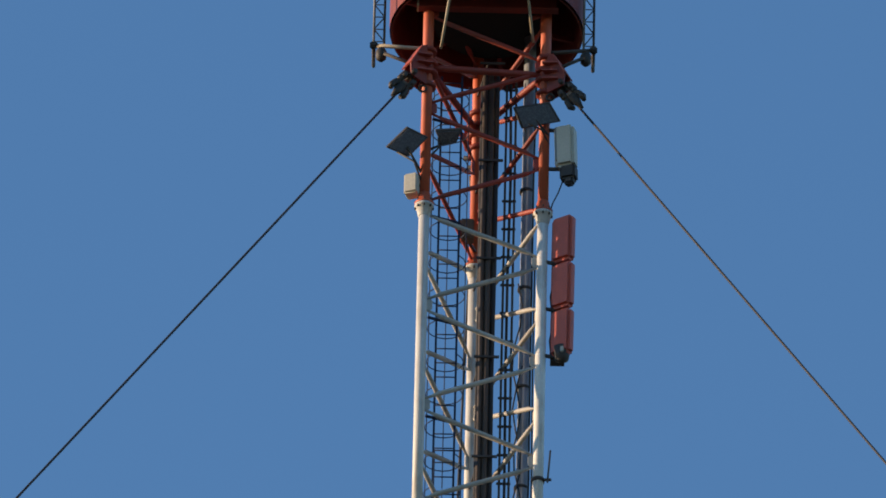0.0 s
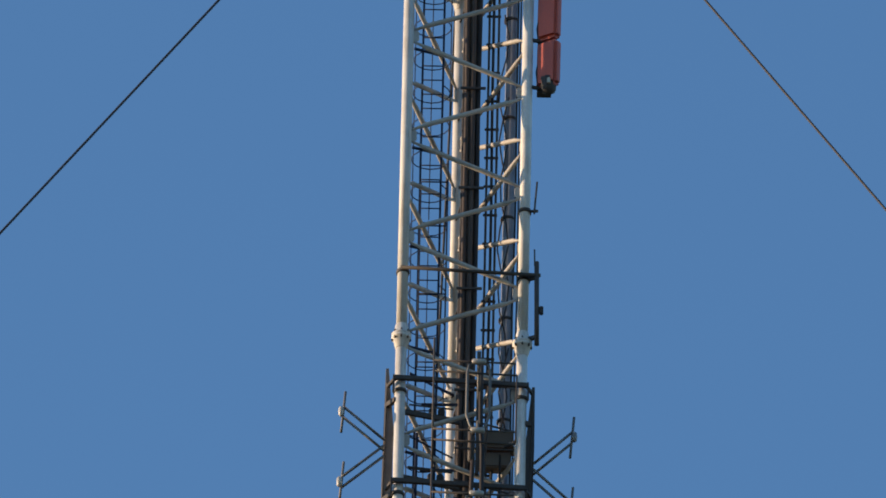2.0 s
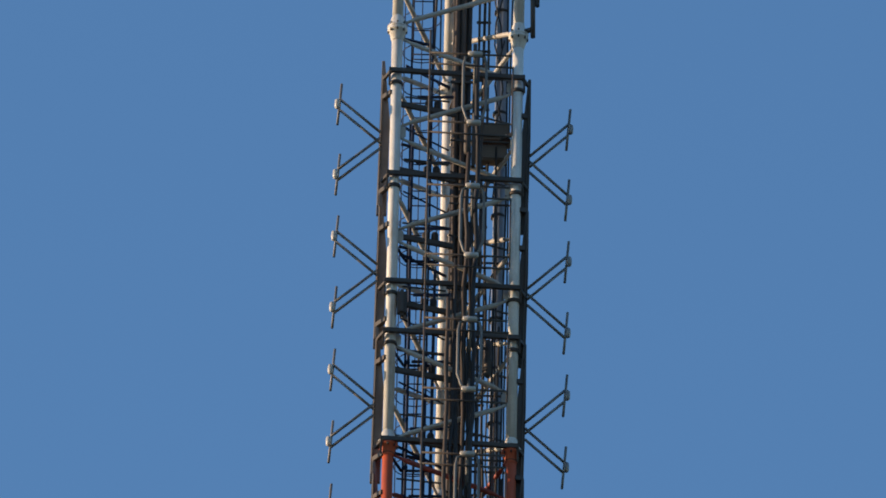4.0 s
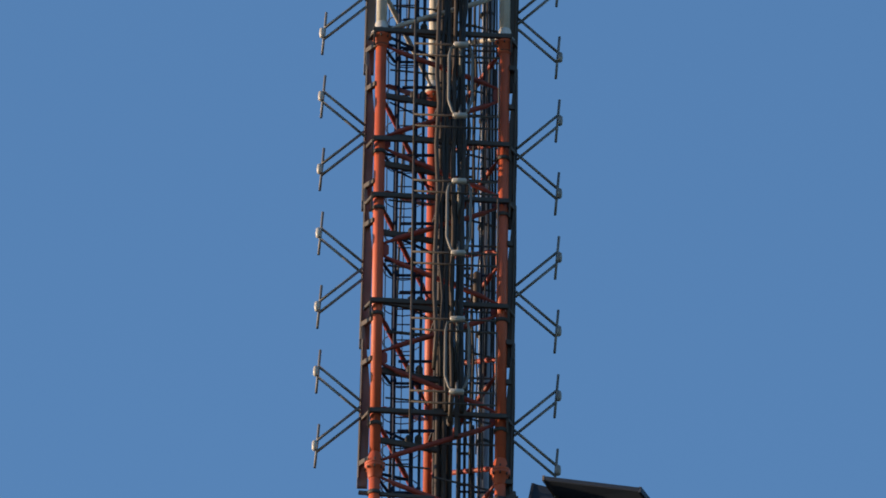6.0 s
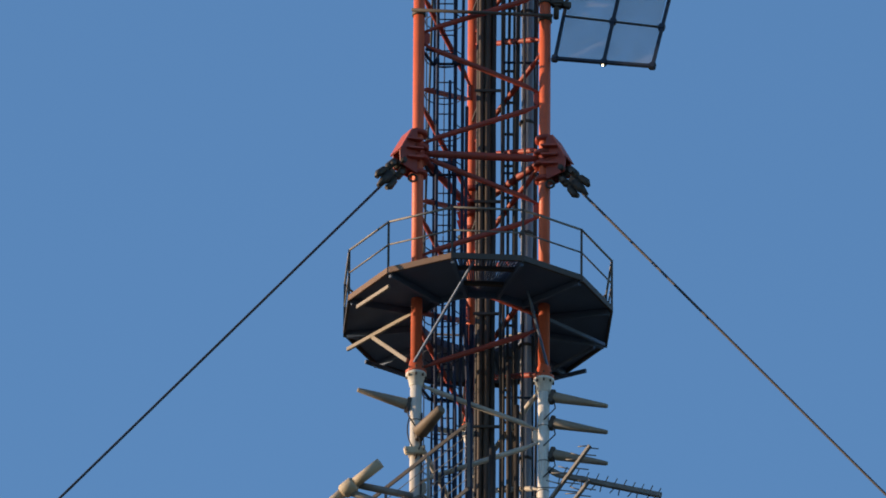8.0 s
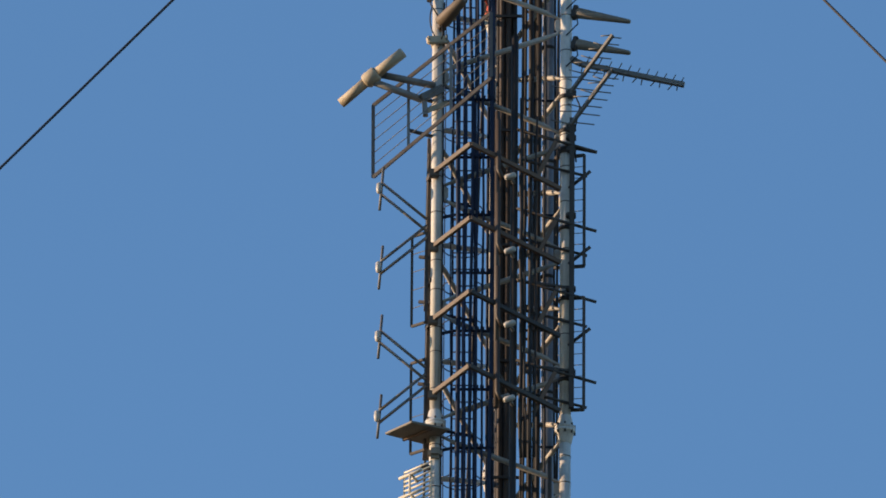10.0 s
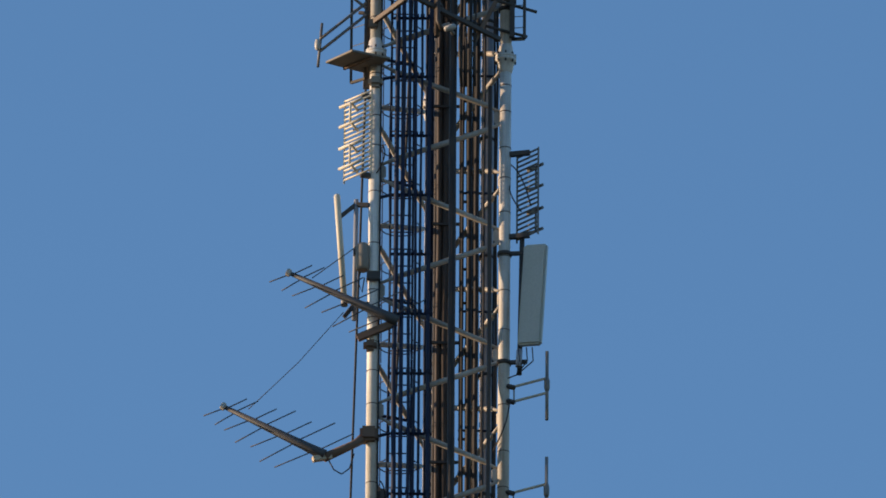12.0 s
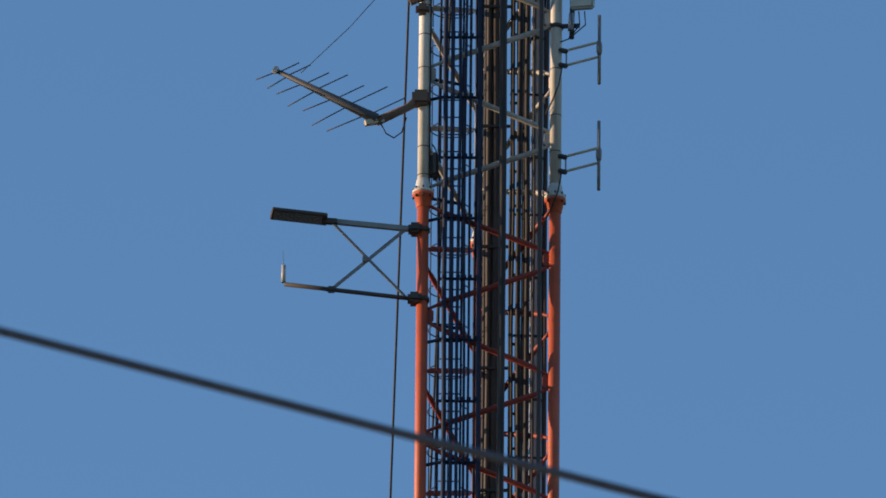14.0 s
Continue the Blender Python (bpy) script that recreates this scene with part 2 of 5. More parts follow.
# worn: the brace paint, which holds painted-in shade as well as wear
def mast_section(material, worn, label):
    s = thing("mast_section", (0, 0, 0), label, "mast section", "sections of the lattice mast")
    for leg in (LEG_L, LEG_R, LEG_B):
        part("leg", path([on(leg, -0.05), on(leg, -SECTION + 0.05)], LEG_RADIUS, 20), material, s)
        for z, sign in ((0, -1), (-SECTION, 1)):
            fl = part("flange", lathe(on(leg, z), [(LEG_RADIUS, sign * 0.3), (LEG_RADIUS + 0.015, sign * 0.28), (0.17, sign * 0.07), (0.205, sign * 0.055), (0.205, sign * 0.004), (LEG_RADIUS - 0.02, sign * 0.004)], 20), material, s)
            for j in range(8):
                a = math.tau * j / 8
                way = Vector((math.cos(a), math.sin(a), 0))
                part("bolt", lathe(on(leg, z) + way * 0.188 + Vector((0, 0, sign * 0.07)), [(0.018, -0.035), (0.018, 0.035)], 6), INSUL, fl)
    for k in range(4):
        z = -k * PITCH
        m, e = z - PITCH / 2, z - PITCH
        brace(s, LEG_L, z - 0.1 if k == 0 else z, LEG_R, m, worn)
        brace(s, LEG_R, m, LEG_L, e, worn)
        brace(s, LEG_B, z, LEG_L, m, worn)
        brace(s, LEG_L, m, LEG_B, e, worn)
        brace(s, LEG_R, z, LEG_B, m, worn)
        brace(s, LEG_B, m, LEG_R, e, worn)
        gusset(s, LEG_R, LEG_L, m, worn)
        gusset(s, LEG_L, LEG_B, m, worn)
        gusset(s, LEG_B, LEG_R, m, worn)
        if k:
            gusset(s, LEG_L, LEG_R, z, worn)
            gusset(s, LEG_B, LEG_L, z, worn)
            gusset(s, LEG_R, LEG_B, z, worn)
    return s


red_section = mast_section(RED, WORN_SHADED_RED, "orange-red painted tubular lattice mast section with bolted flanges")
white_section = mast_section(WHITE, WORN_SHADED_WHITE, "white painted tubular lattice mast section with bolted flanges")
used = set()
for i in range(-1, 17):
    plain = red_section if (i // 2) % 2 or i == -1 else white_section
    at = pose(0, 0, TOP_JOINT - SECTION * i)
    if plain in used:
        copy_thing(plain, at)
    else:
        plain.matrix_basis = at
        used.add(plain)
FOOT_Z = TOP_JOINT - SECTION * 17
foot = thing("tower_base", (0, 0, 0), "white tapered steel tower base on a concrete block", "tower base")
for leg in (LEG_L, LEG_R, LEG_B):
    part("leg", path([on(leg, FOOT_Z), (leg.x * 0.12, leg.y * 0.12, 1.3)], 0.125, 16), WHITE, foot)
part("pivot", lathe((0, 0, 1.0), [(0.35, 0), (0.35, 0.3), (0.2, 0.45)], 20), GALV, foot)
part("foundation", block((0, 0, 0.45), (2.4, 2.4, 1.1), bevel=0.04), CONC, foot)

gm = bmesh.new()
bmesh.ops.create_grid(gm, x_segments=60, y_segments=60, size=4500)
tagged(solo("ground", gm, GRASS, (0, 0, 0), "flat dry grass ground round the mast", "ground"), kind="structure")

# ---- caged ladder, section by section ----
LX, LY = -0.665, 0.12
ladder = thing("caged_ladder", (0, 0, 0), "dull steel climbing ladder with safety hoops inside the mast", "ladder", "lengths of the climbing ladder")
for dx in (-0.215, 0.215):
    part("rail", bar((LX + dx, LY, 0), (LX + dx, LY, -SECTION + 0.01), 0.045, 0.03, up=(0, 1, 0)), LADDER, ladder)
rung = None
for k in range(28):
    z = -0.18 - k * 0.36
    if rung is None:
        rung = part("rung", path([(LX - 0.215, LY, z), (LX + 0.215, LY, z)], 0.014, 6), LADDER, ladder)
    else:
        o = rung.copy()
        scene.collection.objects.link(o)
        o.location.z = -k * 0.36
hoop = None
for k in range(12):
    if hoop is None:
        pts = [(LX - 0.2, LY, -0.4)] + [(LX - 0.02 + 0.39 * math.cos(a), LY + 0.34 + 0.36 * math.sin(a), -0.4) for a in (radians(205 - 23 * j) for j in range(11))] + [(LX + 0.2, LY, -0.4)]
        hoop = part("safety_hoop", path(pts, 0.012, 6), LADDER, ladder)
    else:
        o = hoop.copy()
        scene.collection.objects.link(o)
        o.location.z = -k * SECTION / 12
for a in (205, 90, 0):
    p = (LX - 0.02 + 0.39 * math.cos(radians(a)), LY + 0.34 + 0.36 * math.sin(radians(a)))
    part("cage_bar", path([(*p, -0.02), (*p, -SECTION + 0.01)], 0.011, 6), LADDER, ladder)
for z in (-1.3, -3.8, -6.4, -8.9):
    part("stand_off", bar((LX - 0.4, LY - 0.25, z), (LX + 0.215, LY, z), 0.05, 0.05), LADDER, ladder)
ladder.location.z = TOP_JOINT + SECTION * 0.4
for i in range(1, 18):
    copy_thing(ladder, pose(0, 0, TOP_JOINT + SECTION * (0.4 - i)))

# ---- feeder cables, tray and pipe inside the mast ----
rng = random.Random(4)


FACE_Y = -1.0  # cables that run in front of the lattice below the platform


def feeder(x, y, r, top, material, label, bow=0.02, front=False, low_r=None, low_x=None):
    """One cable from its top to the ground; front: it steps out before the face below the platform."""
    pts, radii, z = [], [], top
    while z > 0.5:
        low = z < 137.6
        pts.append(((low_x if low and low_x is not None else x) + rng.uniform(-bow, bow), (FACE_Y if front and low else y) + rng.uniform(-bow, bow), z))
        radii.append(low_r if low and low_r else r)
        z -= 2.52
    pts.append((x, y, 0.3))
    radii.append(radii[-1])
    return solo("feeder_cable", path(pts, radii, 10), material, (x, y, 0.3), label, "cable", "feeder cables down the mast")


for x, y, r, top, mtl in ((0.05, 0.2, 0.052, 182.75, BROWNJ), (0.175, 0.2, 0.058, 182.75, BROWNJ), (0.3, 0.24, 0.05, 182.75, BLACK), (0.0, 0.42, 0.05, 182.75, BLACK), (0.12, 0.45, 0.065, 182.75, BLACK), (0.25, 0.42, 0.062, 182.75, BLACK)):
    feeder(x, y, r, top, mtl, "thick dusty coaxial feeder cable running down the mast", 0.012)
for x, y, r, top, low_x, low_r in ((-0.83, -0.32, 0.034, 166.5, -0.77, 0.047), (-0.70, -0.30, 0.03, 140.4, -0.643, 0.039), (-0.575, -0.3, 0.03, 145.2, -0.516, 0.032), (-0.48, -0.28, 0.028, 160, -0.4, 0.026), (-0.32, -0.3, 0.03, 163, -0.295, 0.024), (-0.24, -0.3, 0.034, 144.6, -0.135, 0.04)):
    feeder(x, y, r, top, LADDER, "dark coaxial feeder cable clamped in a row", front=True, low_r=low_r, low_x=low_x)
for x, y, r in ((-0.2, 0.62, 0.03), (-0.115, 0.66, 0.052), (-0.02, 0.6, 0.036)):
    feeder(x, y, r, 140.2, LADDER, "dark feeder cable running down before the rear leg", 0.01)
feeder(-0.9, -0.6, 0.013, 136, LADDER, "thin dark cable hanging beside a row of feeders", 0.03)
feeder(0.305, FACE_Y, 0.07, 136.6, BLACK, "thick black feeder pipe running before the lattice face", 0.008)
feeder(1.02, FACE_Y + 0.1, 0.04, 127.5, BROWNJ, "dusty brown cable running before the lattice face", 0.01)
for x, y, r, top in ((0.60, 0.42, 0.03, 182.7), (1.10, 0.42, 0.022, 182.7), (1.16, 0.38, 0.018, 178), (0.46, 0.1, 0.028, 160), (0.76, 0.3, 0.045, 150), (0.51, 0.05, 0.027, 141), (0.63, 0.0, 0.05, 139), (0.78, -0.1, 0.05, 138), (0.9, -0.35, 0.022, 166), (1.14, -0.35, 0.024, 158)):
    feeder(x, y, r, top, BLACK, "thin black feeder cable beside the cable tray")
# slack jumper cables that wander beside the tray of the upper part
for k in range(5):
    top = 177.5 - 2.1 * k
    pts = [(0.82 + 0.1 * math.sin(j * 1.3 + k * 2.1) + 0.03 * k, 0.35, top - 0.55 * j) for j in range(9)]
    solo("jumper_cable", path(pts, 0.017, 7), BLACK, pts[-1], "slack black jumper cable winding beside the tray", "cable", "slack jumper cables")

tray = thing("cable_tray", (0.6, 0.46, 0), "dark steel ladder tray that carries cables down the mast", "cable tray")
for x in (0.5, 0.7):
    part("rail", bar((x, 0.48, 182.8), (x, 0.48, 0.3), 0.05, 0.035, up=(0, 1, 0)), DARK, tray)
z = 182.6
while z > 100:
    part("rung", bar((0.44, 0.5, z), (0.74, 0.5, z), 0.04, 0.05), DARK, tray)
    z -= 0.72
duct = thing("riser_pipe", (0.95, 0.55, 0), "blue-grey steel riser pipe running down inside the mast", "pipe")
part("tube", path([(0.98, 0.55, 186), (0.95, 0.55, 0.3)], 0.125, 18), BLUEGREY, duct)
z = 180
while z > 100:
    part("clamp", lathe((0.955, 0.55, z), [(0.128, -0.03), (0.15, -0.03), (0.15, 0.03), (0.128, 0.03)], 18), DARK, duct)
    z -= PITCH
# brackets that hold the cables to the mast, one a panel
z = TOP_JOINT + 4.4
while z > 104:
    br = thing("cable_bracket", (0, 0, z), "dark steel bracket clamping the feeder cables", "bracket", "cable brackets up the mast")
    part("cross_bar", bar((-0.08, 0.13, z), (0.45, 0.13, z), 0.04, 0.06), DARK, br)
    part("arm", bar((0.1, 0.15, z), (LEG_B.x, LEG_B.y - 0.1, z), 0.04, 0.05), DARK, br)
    if z < 164:
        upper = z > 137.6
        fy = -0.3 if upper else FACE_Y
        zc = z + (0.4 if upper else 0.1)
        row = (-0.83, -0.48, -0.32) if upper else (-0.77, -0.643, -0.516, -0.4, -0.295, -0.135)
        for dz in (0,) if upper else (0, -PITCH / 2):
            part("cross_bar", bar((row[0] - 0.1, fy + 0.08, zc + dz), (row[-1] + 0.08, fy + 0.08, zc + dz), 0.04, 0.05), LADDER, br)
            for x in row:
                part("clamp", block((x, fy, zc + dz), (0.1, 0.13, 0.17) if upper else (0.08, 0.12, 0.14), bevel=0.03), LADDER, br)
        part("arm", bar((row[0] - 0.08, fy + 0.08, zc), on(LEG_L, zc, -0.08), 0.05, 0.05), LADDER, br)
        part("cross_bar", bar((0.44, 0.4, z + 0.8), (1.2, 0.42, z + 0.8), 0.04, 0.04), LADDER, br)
    z -= PITCH

# ---- red drum and gear at the top ----
drum = thing("antenna_drum", (0, 0, 183.7), "dull red cylindrical antenna drum round the mast, open below", "drum")
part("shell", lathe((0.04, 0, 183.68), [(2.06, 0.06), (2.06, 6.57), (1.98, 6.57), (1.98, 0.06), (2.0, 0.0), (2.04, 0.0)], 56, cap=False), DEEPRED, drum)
part("top_plate", lathe((0.04, 0, 190.2), [(1.98, 0), (1.98, 0.05)], 56), RED, drum)
# near-black plate: the dark inside of the drum put into its colour
part("floor_plate", lathe((0.12, 0.1, 184.0), [(1.2, 0), (1.2, 0.04)], 48), SHADE_BLACK, drum, "near-black floor plate with the drum's inner shade in its colour")
for a in range(0, 360, 60):
    w = Vector((math.cos(radians(a + 20)), math.sin(radians(a + 20)), 0))
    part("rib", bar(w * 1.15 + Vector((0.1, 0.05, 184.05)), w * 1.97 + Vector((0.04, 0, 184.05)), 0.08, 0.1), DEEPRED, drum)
for a, b in ((LEG_L, LEG_R), (LEG_R, LEG_B), (LEG_B, LEG_L)):
    fr = thing("support_beam", on(a, 184.6), "red steel beam under the antenna drum", "beam", "beams under the drum")
    part("beam", bar(on(a, 184.6), on(b, 184.6), 0.12, 0.18), RED, fr)
cb = thing("cradle_beam", (0, -0.98, 183.85), "deep red box beam across two legs inside the drum", "beam")
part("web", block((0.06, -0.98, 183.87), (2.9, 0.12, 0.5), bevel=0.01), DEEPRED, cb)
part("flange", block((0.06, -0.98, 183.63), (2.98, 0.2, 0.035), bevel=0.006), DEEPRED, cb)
# tan instead of red: sunlight on the left end put into the colour
part("end_plate", block((-1.42, -0.98, 183.87), (0.04, 0.24, 0.52), bevel=0.006), TAN, cb, "end plate in sunlit tan colour")


def side_truss(x0, x1, y, z0, z1, leg):
    tr = thing("side_truss", (x0, y, z0), "slim dark lattice frame standing beside the drum", "frame", "lattice frames beside the drum")
    for x in (x0, x1):
        # lighter steel for the left chord: side sunlight put into the colour
        part("chord", path([(x, y, z0), (x, y, z1)], 0.026, 8), GALV if x == min(x0, x1) else DARK, tr)
    z, k = z0 + 0.15, 0
    while z + 0.3 < z1:
        a, b = (x0, x1) if k % 2 else (x1, x0)
        part("lacing", path([(a, y, z), (b, y, z + 0.32)], 0.013, 6), DARK, tr)
        part("step", path([(x0, y, z), (x1, y, z)], 0.012, 6), DARK, tr)
        z, k = z + 0.32, k + 1
    zb = z0 + 0.05
    # left boom tan as if sunlit, right boom dark as if shaded
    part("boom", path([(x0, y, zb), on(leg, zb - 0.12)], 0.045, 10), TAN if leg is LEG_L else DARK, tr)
    part("boom", path([(x1, y - 0.2, zb - 0.35), on(leg, zb - 0.65)], 0.04, 10), DARK, tr)
    part("boom", path([(x0, y + 0.9, zb + 0.1), (x0, y, zb)], 0.04, 10), DARK, tr)
    part("pulley", lathe((x0 * 0.93, y - 0.05, zb - 0.28), [(0.05, -0.16), (0.11, -0.1), (0.12, 0.08), (0.08, 0.15)], 12), INSUL, tr)
    part("hinge", block((x0, y, zb), (0.16, 0.16, 0.14), bevel=0.03), INSUL, tr)


side_truss(-2.34, -2.12, -0.75, 182.75, 190, LEG_L)
side_truss(2.31, 2.1, -0.6, 182.85, 190, LEG_R)
for x0, x1, z0, z1, leg in ((-0.62, -0.92, 184.3, 182.55, LEG_L), (0.8, 1.03, 184.3, 182.9, LEG_R)):
    st = solo("drum_strut", path([(x0, -1.95, z0), (x1, leg.y - 0.2, z1)], 0.03, 8), TAN, (x1, leg.y - 0.2, z1), "faded steel strut from the mast leg to the drum rim", "strut", "struts under the drum")


# ---- guy ropes and their anchors on the legs ----
def guy(leg, z, lean, ground, turn):
    out = pose(0, 0, 0, 0, 0, turn).to_3x3() @ Vector((leg.x, leg.y, 0)).normalized()
    side = out.cross(Vector((0, 0, 1)))
    an = thing("guy_anchor", on(leg, z), "orange-red gusseted guy anchor clamped round a mast leg", "guy anchor", "guy anchors on the mast legs")
    # anchor reds darker than the leg: grime and the anchor's shade in one colour
    for dz, w in ((0.45, 0.17), (0.12, 0.2), (-0.12, 0.2), (-0.45, 0.17)):
        part("collar", lathe(on(leg, z + dz), [(0.113, -0.04), (w + 0.02, -0.04), (w + 0.02, 0.04), (0.113, 0.04)], 18), WORN_SHADED_RED, an)
    for s in (-0.13, 0.13):
        o = side * s
        pts = [on(leg, z + 0.52, 0.1) + o, on(leg, z + 0.42, 0.26) + o, on(leg, z - 0.1, 0.52) + o, on(leg, z - 0.42, 0.5) + o, on(leg, z - 0.52, 0.1) + o]
        part("cheek_plate", slab(pts, 0.035, bevel=0.005), WORN_SHADED_RED, an)
    part("front_plate", slab([on(leg, z + 0.42, 0.25) - side * 0.2, on(leg, z + 0.42, 0.25) + side * 0.2, on(leg, z - 0.12, 0.53) + side * 0.2, on(leg, z - 0.12, 0.53) - side * 0.2], 0.03), DARKRED, an)
    for dz in (0.2, 0.0, -0.2):
        part("stiffener", slab([on(leg, z + dz, 0.05) - side * 0.3, on(leg, z + dz, 0.05) + side * 0.3, on(leg, z + dz - 0.03, 0.36) + side * 0.22, on(leg, z + dz - 0.03, 0.36) - side * 0.22], 0.03), DARKRED, an)
    part("pin", path([on(leg, z - 0.36, 0.45) - side * 0.24, on(leg, z - 0.36, 0.45) + side * 0.24], 0.055, 10), INSUL, an)
    part("shackle_eye", path([on(leg, z - 0.5, 0.12) + Vector((0, -0.1, -0.12 + 0.0)) + Vector((0.08 * math.cos(a), 0, 0.08 * math.sin(a))) for a in (math.tau * j / 12 for j in range(13))], 0.025, 8), INSUL, an)
    d = (out * math.cos(lean) - Vector((0, 0, 1)) * math.sin(lean)).normalized()
    start = on(leg, z - 0.36, 0.42)
    sh = thing("guy_shackle", start, "grimy steel shackle and yoke joining a guy rope to its anchor", "shackle", "shackles of the guy ropes")
    n = d.cross(side)
    for s in (-1, 1):
        part("link", path([start + n * s * 0.05 - d * 0.04, start + d * 0.07 + n * s * 0.12, start + d * 0.26 + n * s * 0.13, start + d * 0.36 + n * s * 0.09], [0.05, 0.08, 0.08, 0.05], 12), INSUL, sh)
        part("fork", path([start + d * 0.32 + n * s * 0.09, start + d * 0.41 + n * s * 0.15, start + d * 0.58 + n * s * 0.17, start + d * 0.68 + n * s * 0.14], [0.05, 0.07, 0.075, 0.045], 12), INSUL, sh)
        part("bolt", path([start + d * 0.21 + n * s * 0.12 - side * 0.16, start + d * 0.21 + n * s * 0.12 + side * 0.16], 0.045, 10), DARK, sh)
    part("yoke", block(start + d * 0.34, (0.24, 0.12, 0.22), Matrix((d, side, n)).transposed(), bevel=0.05), PLANK, sh, "worn brown yoke plate")
    part("socket", path([start + d * 0.38, start + d * 0.59, start + d * 0.81], [0.11, 0.09, 0.035], 12), INSUL, sh)
    end = out * ground
    a = on(leg, z - 0.46, 0.45)
    way = (end - a).normalized()
    a = a + way * 0.55
    pts = []
    for i in range(41):
        f = i / 40
        p = a.lerp(end, f)
        p.z -= 1.2 * f * (1 - f)
        pts.append(p)
    solo("guy_rope", path(pts, 0.026, 8), WIRE, end, "dark stranded steel guy rope stretched to the ground", "guy rope", "guy ropes of the mast")


for z, lean, ground in ((182.15, radians(56.3), 119.5), (143.22, radians(51.2), 115.5)):
    for leg, turn in ((LEG_L, -3.5), (LEG_R, -0.7), (LEG_B, -1.5)):
        guy(leg, z, lean, ground, turn)

for z in (182.2, 143.25):
    for a, b in ((LEG_L, LEG_R), (LEG_R, LEG_B), (LEG_B, LEG_L)):
        ti = thing("anchor_tie", on(a, z), "orange-red level tie tube between two mast legs", "tie tube", "ties at the guy anchors")
        d = (b - a).normalized()
        # tie in the darker red that carries shade with the wear
        part("tube", path([on(a, z) + d * 0.12, on(a, z) + d * 0.4, on(b, z) - d * 0.4, on(b, z) - d * 0.12], [0.05, 0.075, 0.075, 0.05], 12), WORN_SHADED_RED, ti)
        part("collar", lathe(on(a, z), [(0.113, -0.1), (0.14, -0.1), (0.14, 0.1), (0.113, 0.1)], 16), WORN_SHADED_RED, ti)


# ---- lamps and boxes under the drum ----
def floodlight(corners, foot, label):
    c = [Vector(p) for p in corners]
    mid = sum(c, Vector()) / 4
    n = (c[1] - c[0]).cross(c[3] - c[0]).normalized()
    n = -n if n.z > 0 else n
    fl = thing("floodlight", mid, label, "floodlight", "flat floodlights on the mast")
    part("housing", slab(c, 0.09, bevel=0.015), DARK, fl)
    inner = [mid + (p - mid) * 0.88 + n * 0.052 for p in c]
    part("glass", slab(inner, 0.012), LENS, fl)
    part("bracket", path([mid - n * 0.05, mid + Vector((0, 0.05, -0.1)), foot], 0.028, 8), DARK, fl)
    part("bracket", path([mixp(c[0], c[3], 0.5), mixp(mid, foot, 0.5) - Vector((0, 0, 0.12)), foot + Vector((0, 0, -0.2))], 0.022, 8), DARK, fl)


floodlight([(-2.026, -1.1, 179.915), (-1.586, -1.35, 180.28), (-1.141, -1.1, 180.2), (-1.546, -0.85, 179.86)], on(LEG_L, 179.45, 0.1), "dark flat floodlight tilted down on a mast leg bracket")
floodlight([(-1.0, -1.1, 180.39), (-0.433, -1.1, 180.44), (-0.55, -0.7, 180.36), (-0.85, -0.7, 180.27)], on(LEG_L, 180.1, -0.08), "dark flat floodlight fixed on the inner side of a leg")
floodlight([(0.627, -1.2, 180.94), (1.398, -1.2, 181.1), (1.644, -0.85, 180.86), (0.815, -0.85, 180.65)], on(LEG_R, 180.6, 0.1), "wide dark floodlight tilted down beside a cable tray")

jb = thing("junction_box", (-1.45, -0.85, 178.8), "small cream junction box on a mast leg", "box")
part("body", block((-1.45, -0.88, 179.08), (0.28, 0.3, 0.5), pose(0, 0, 0, 0, 0, -20).to_3x3(), bevel=0.03), CREAM, jb)
part("lid", block((-1.49, -1.03, 179.08), (0.24, 0.02, 0.44), pose(0, 0, 0, 0, 0, -20).to_3x3(), bevel=0.006), CREAM, jb)
part("strap", bar((-1.38, -0.8, 179.1), on(LEG_L, 179.1, 0.1), 0.05, 0.06), DARK, jb)

wb = thing("beacon_box", (1.75, -0.65, 179.4), "white box antenna with dark fittings below, on a bracket", "antenna")
turn = pose(0, 0, 0, 0, -2, -18).to_3x3()
part("cover", block((1.76, -0.72, 180.24), (0.43, 0.36, 1.06), turn, bevel=0.07), CREAM, wb)
part("base", block((1.83, -0.74, 179.58), (0.34, 0.3, 0.36), turn, bevel=0.05), DARK, wb, "dark boxy base fitting")
part("foot", block((1.85, -0.76, 179.36), (0.2, 0.2, 0.16), turn, bevel=0.04), DARK, wb)
part("side_rail", block((1.56, -0.8, 180.3), (0.05, 0.06, 0.85), turn, bevel=0.01), GALV, wb)
for z in (179.75, 180.75):
    part("bracket", bar((1.62, -0.66, z), on(LEG_R, z, 0.1), 0.06, 0.07), DARK, wb)
part("cable", path([(1.72, -0.72, 179.45), (1.62, -0.66, 179.15), (1.5, -0.6, 178.9), (1.42, -0.62, 178.5)], 0.015, 6), BLACK, wb)

rp = thing("panel_antenna", (1.75, -0.62, 174.9), "tall dull red panel antenna in three stacked housings", "antenna")
for k in range(3):
    z = 177.92 - k * 1.19
    part("housing", block((1.745, -0.68, z), (0.5, 0.26, 1.13), pose(0, 0, 0, 0, 0.6, -32).to_3x3(), bevel=0.07), PANELRED, rp)
    part("spine", block((1.66, -0.5, z - 0.58), (0.3, 0.2, 0.14), bevel=0.01), DARK, rp)
    part("bracket", bar((1.66, -0.58, z - 0.56), on(LEG_R, z - 0.56, 0.1), 0.06, 0.07), DARK, rp)
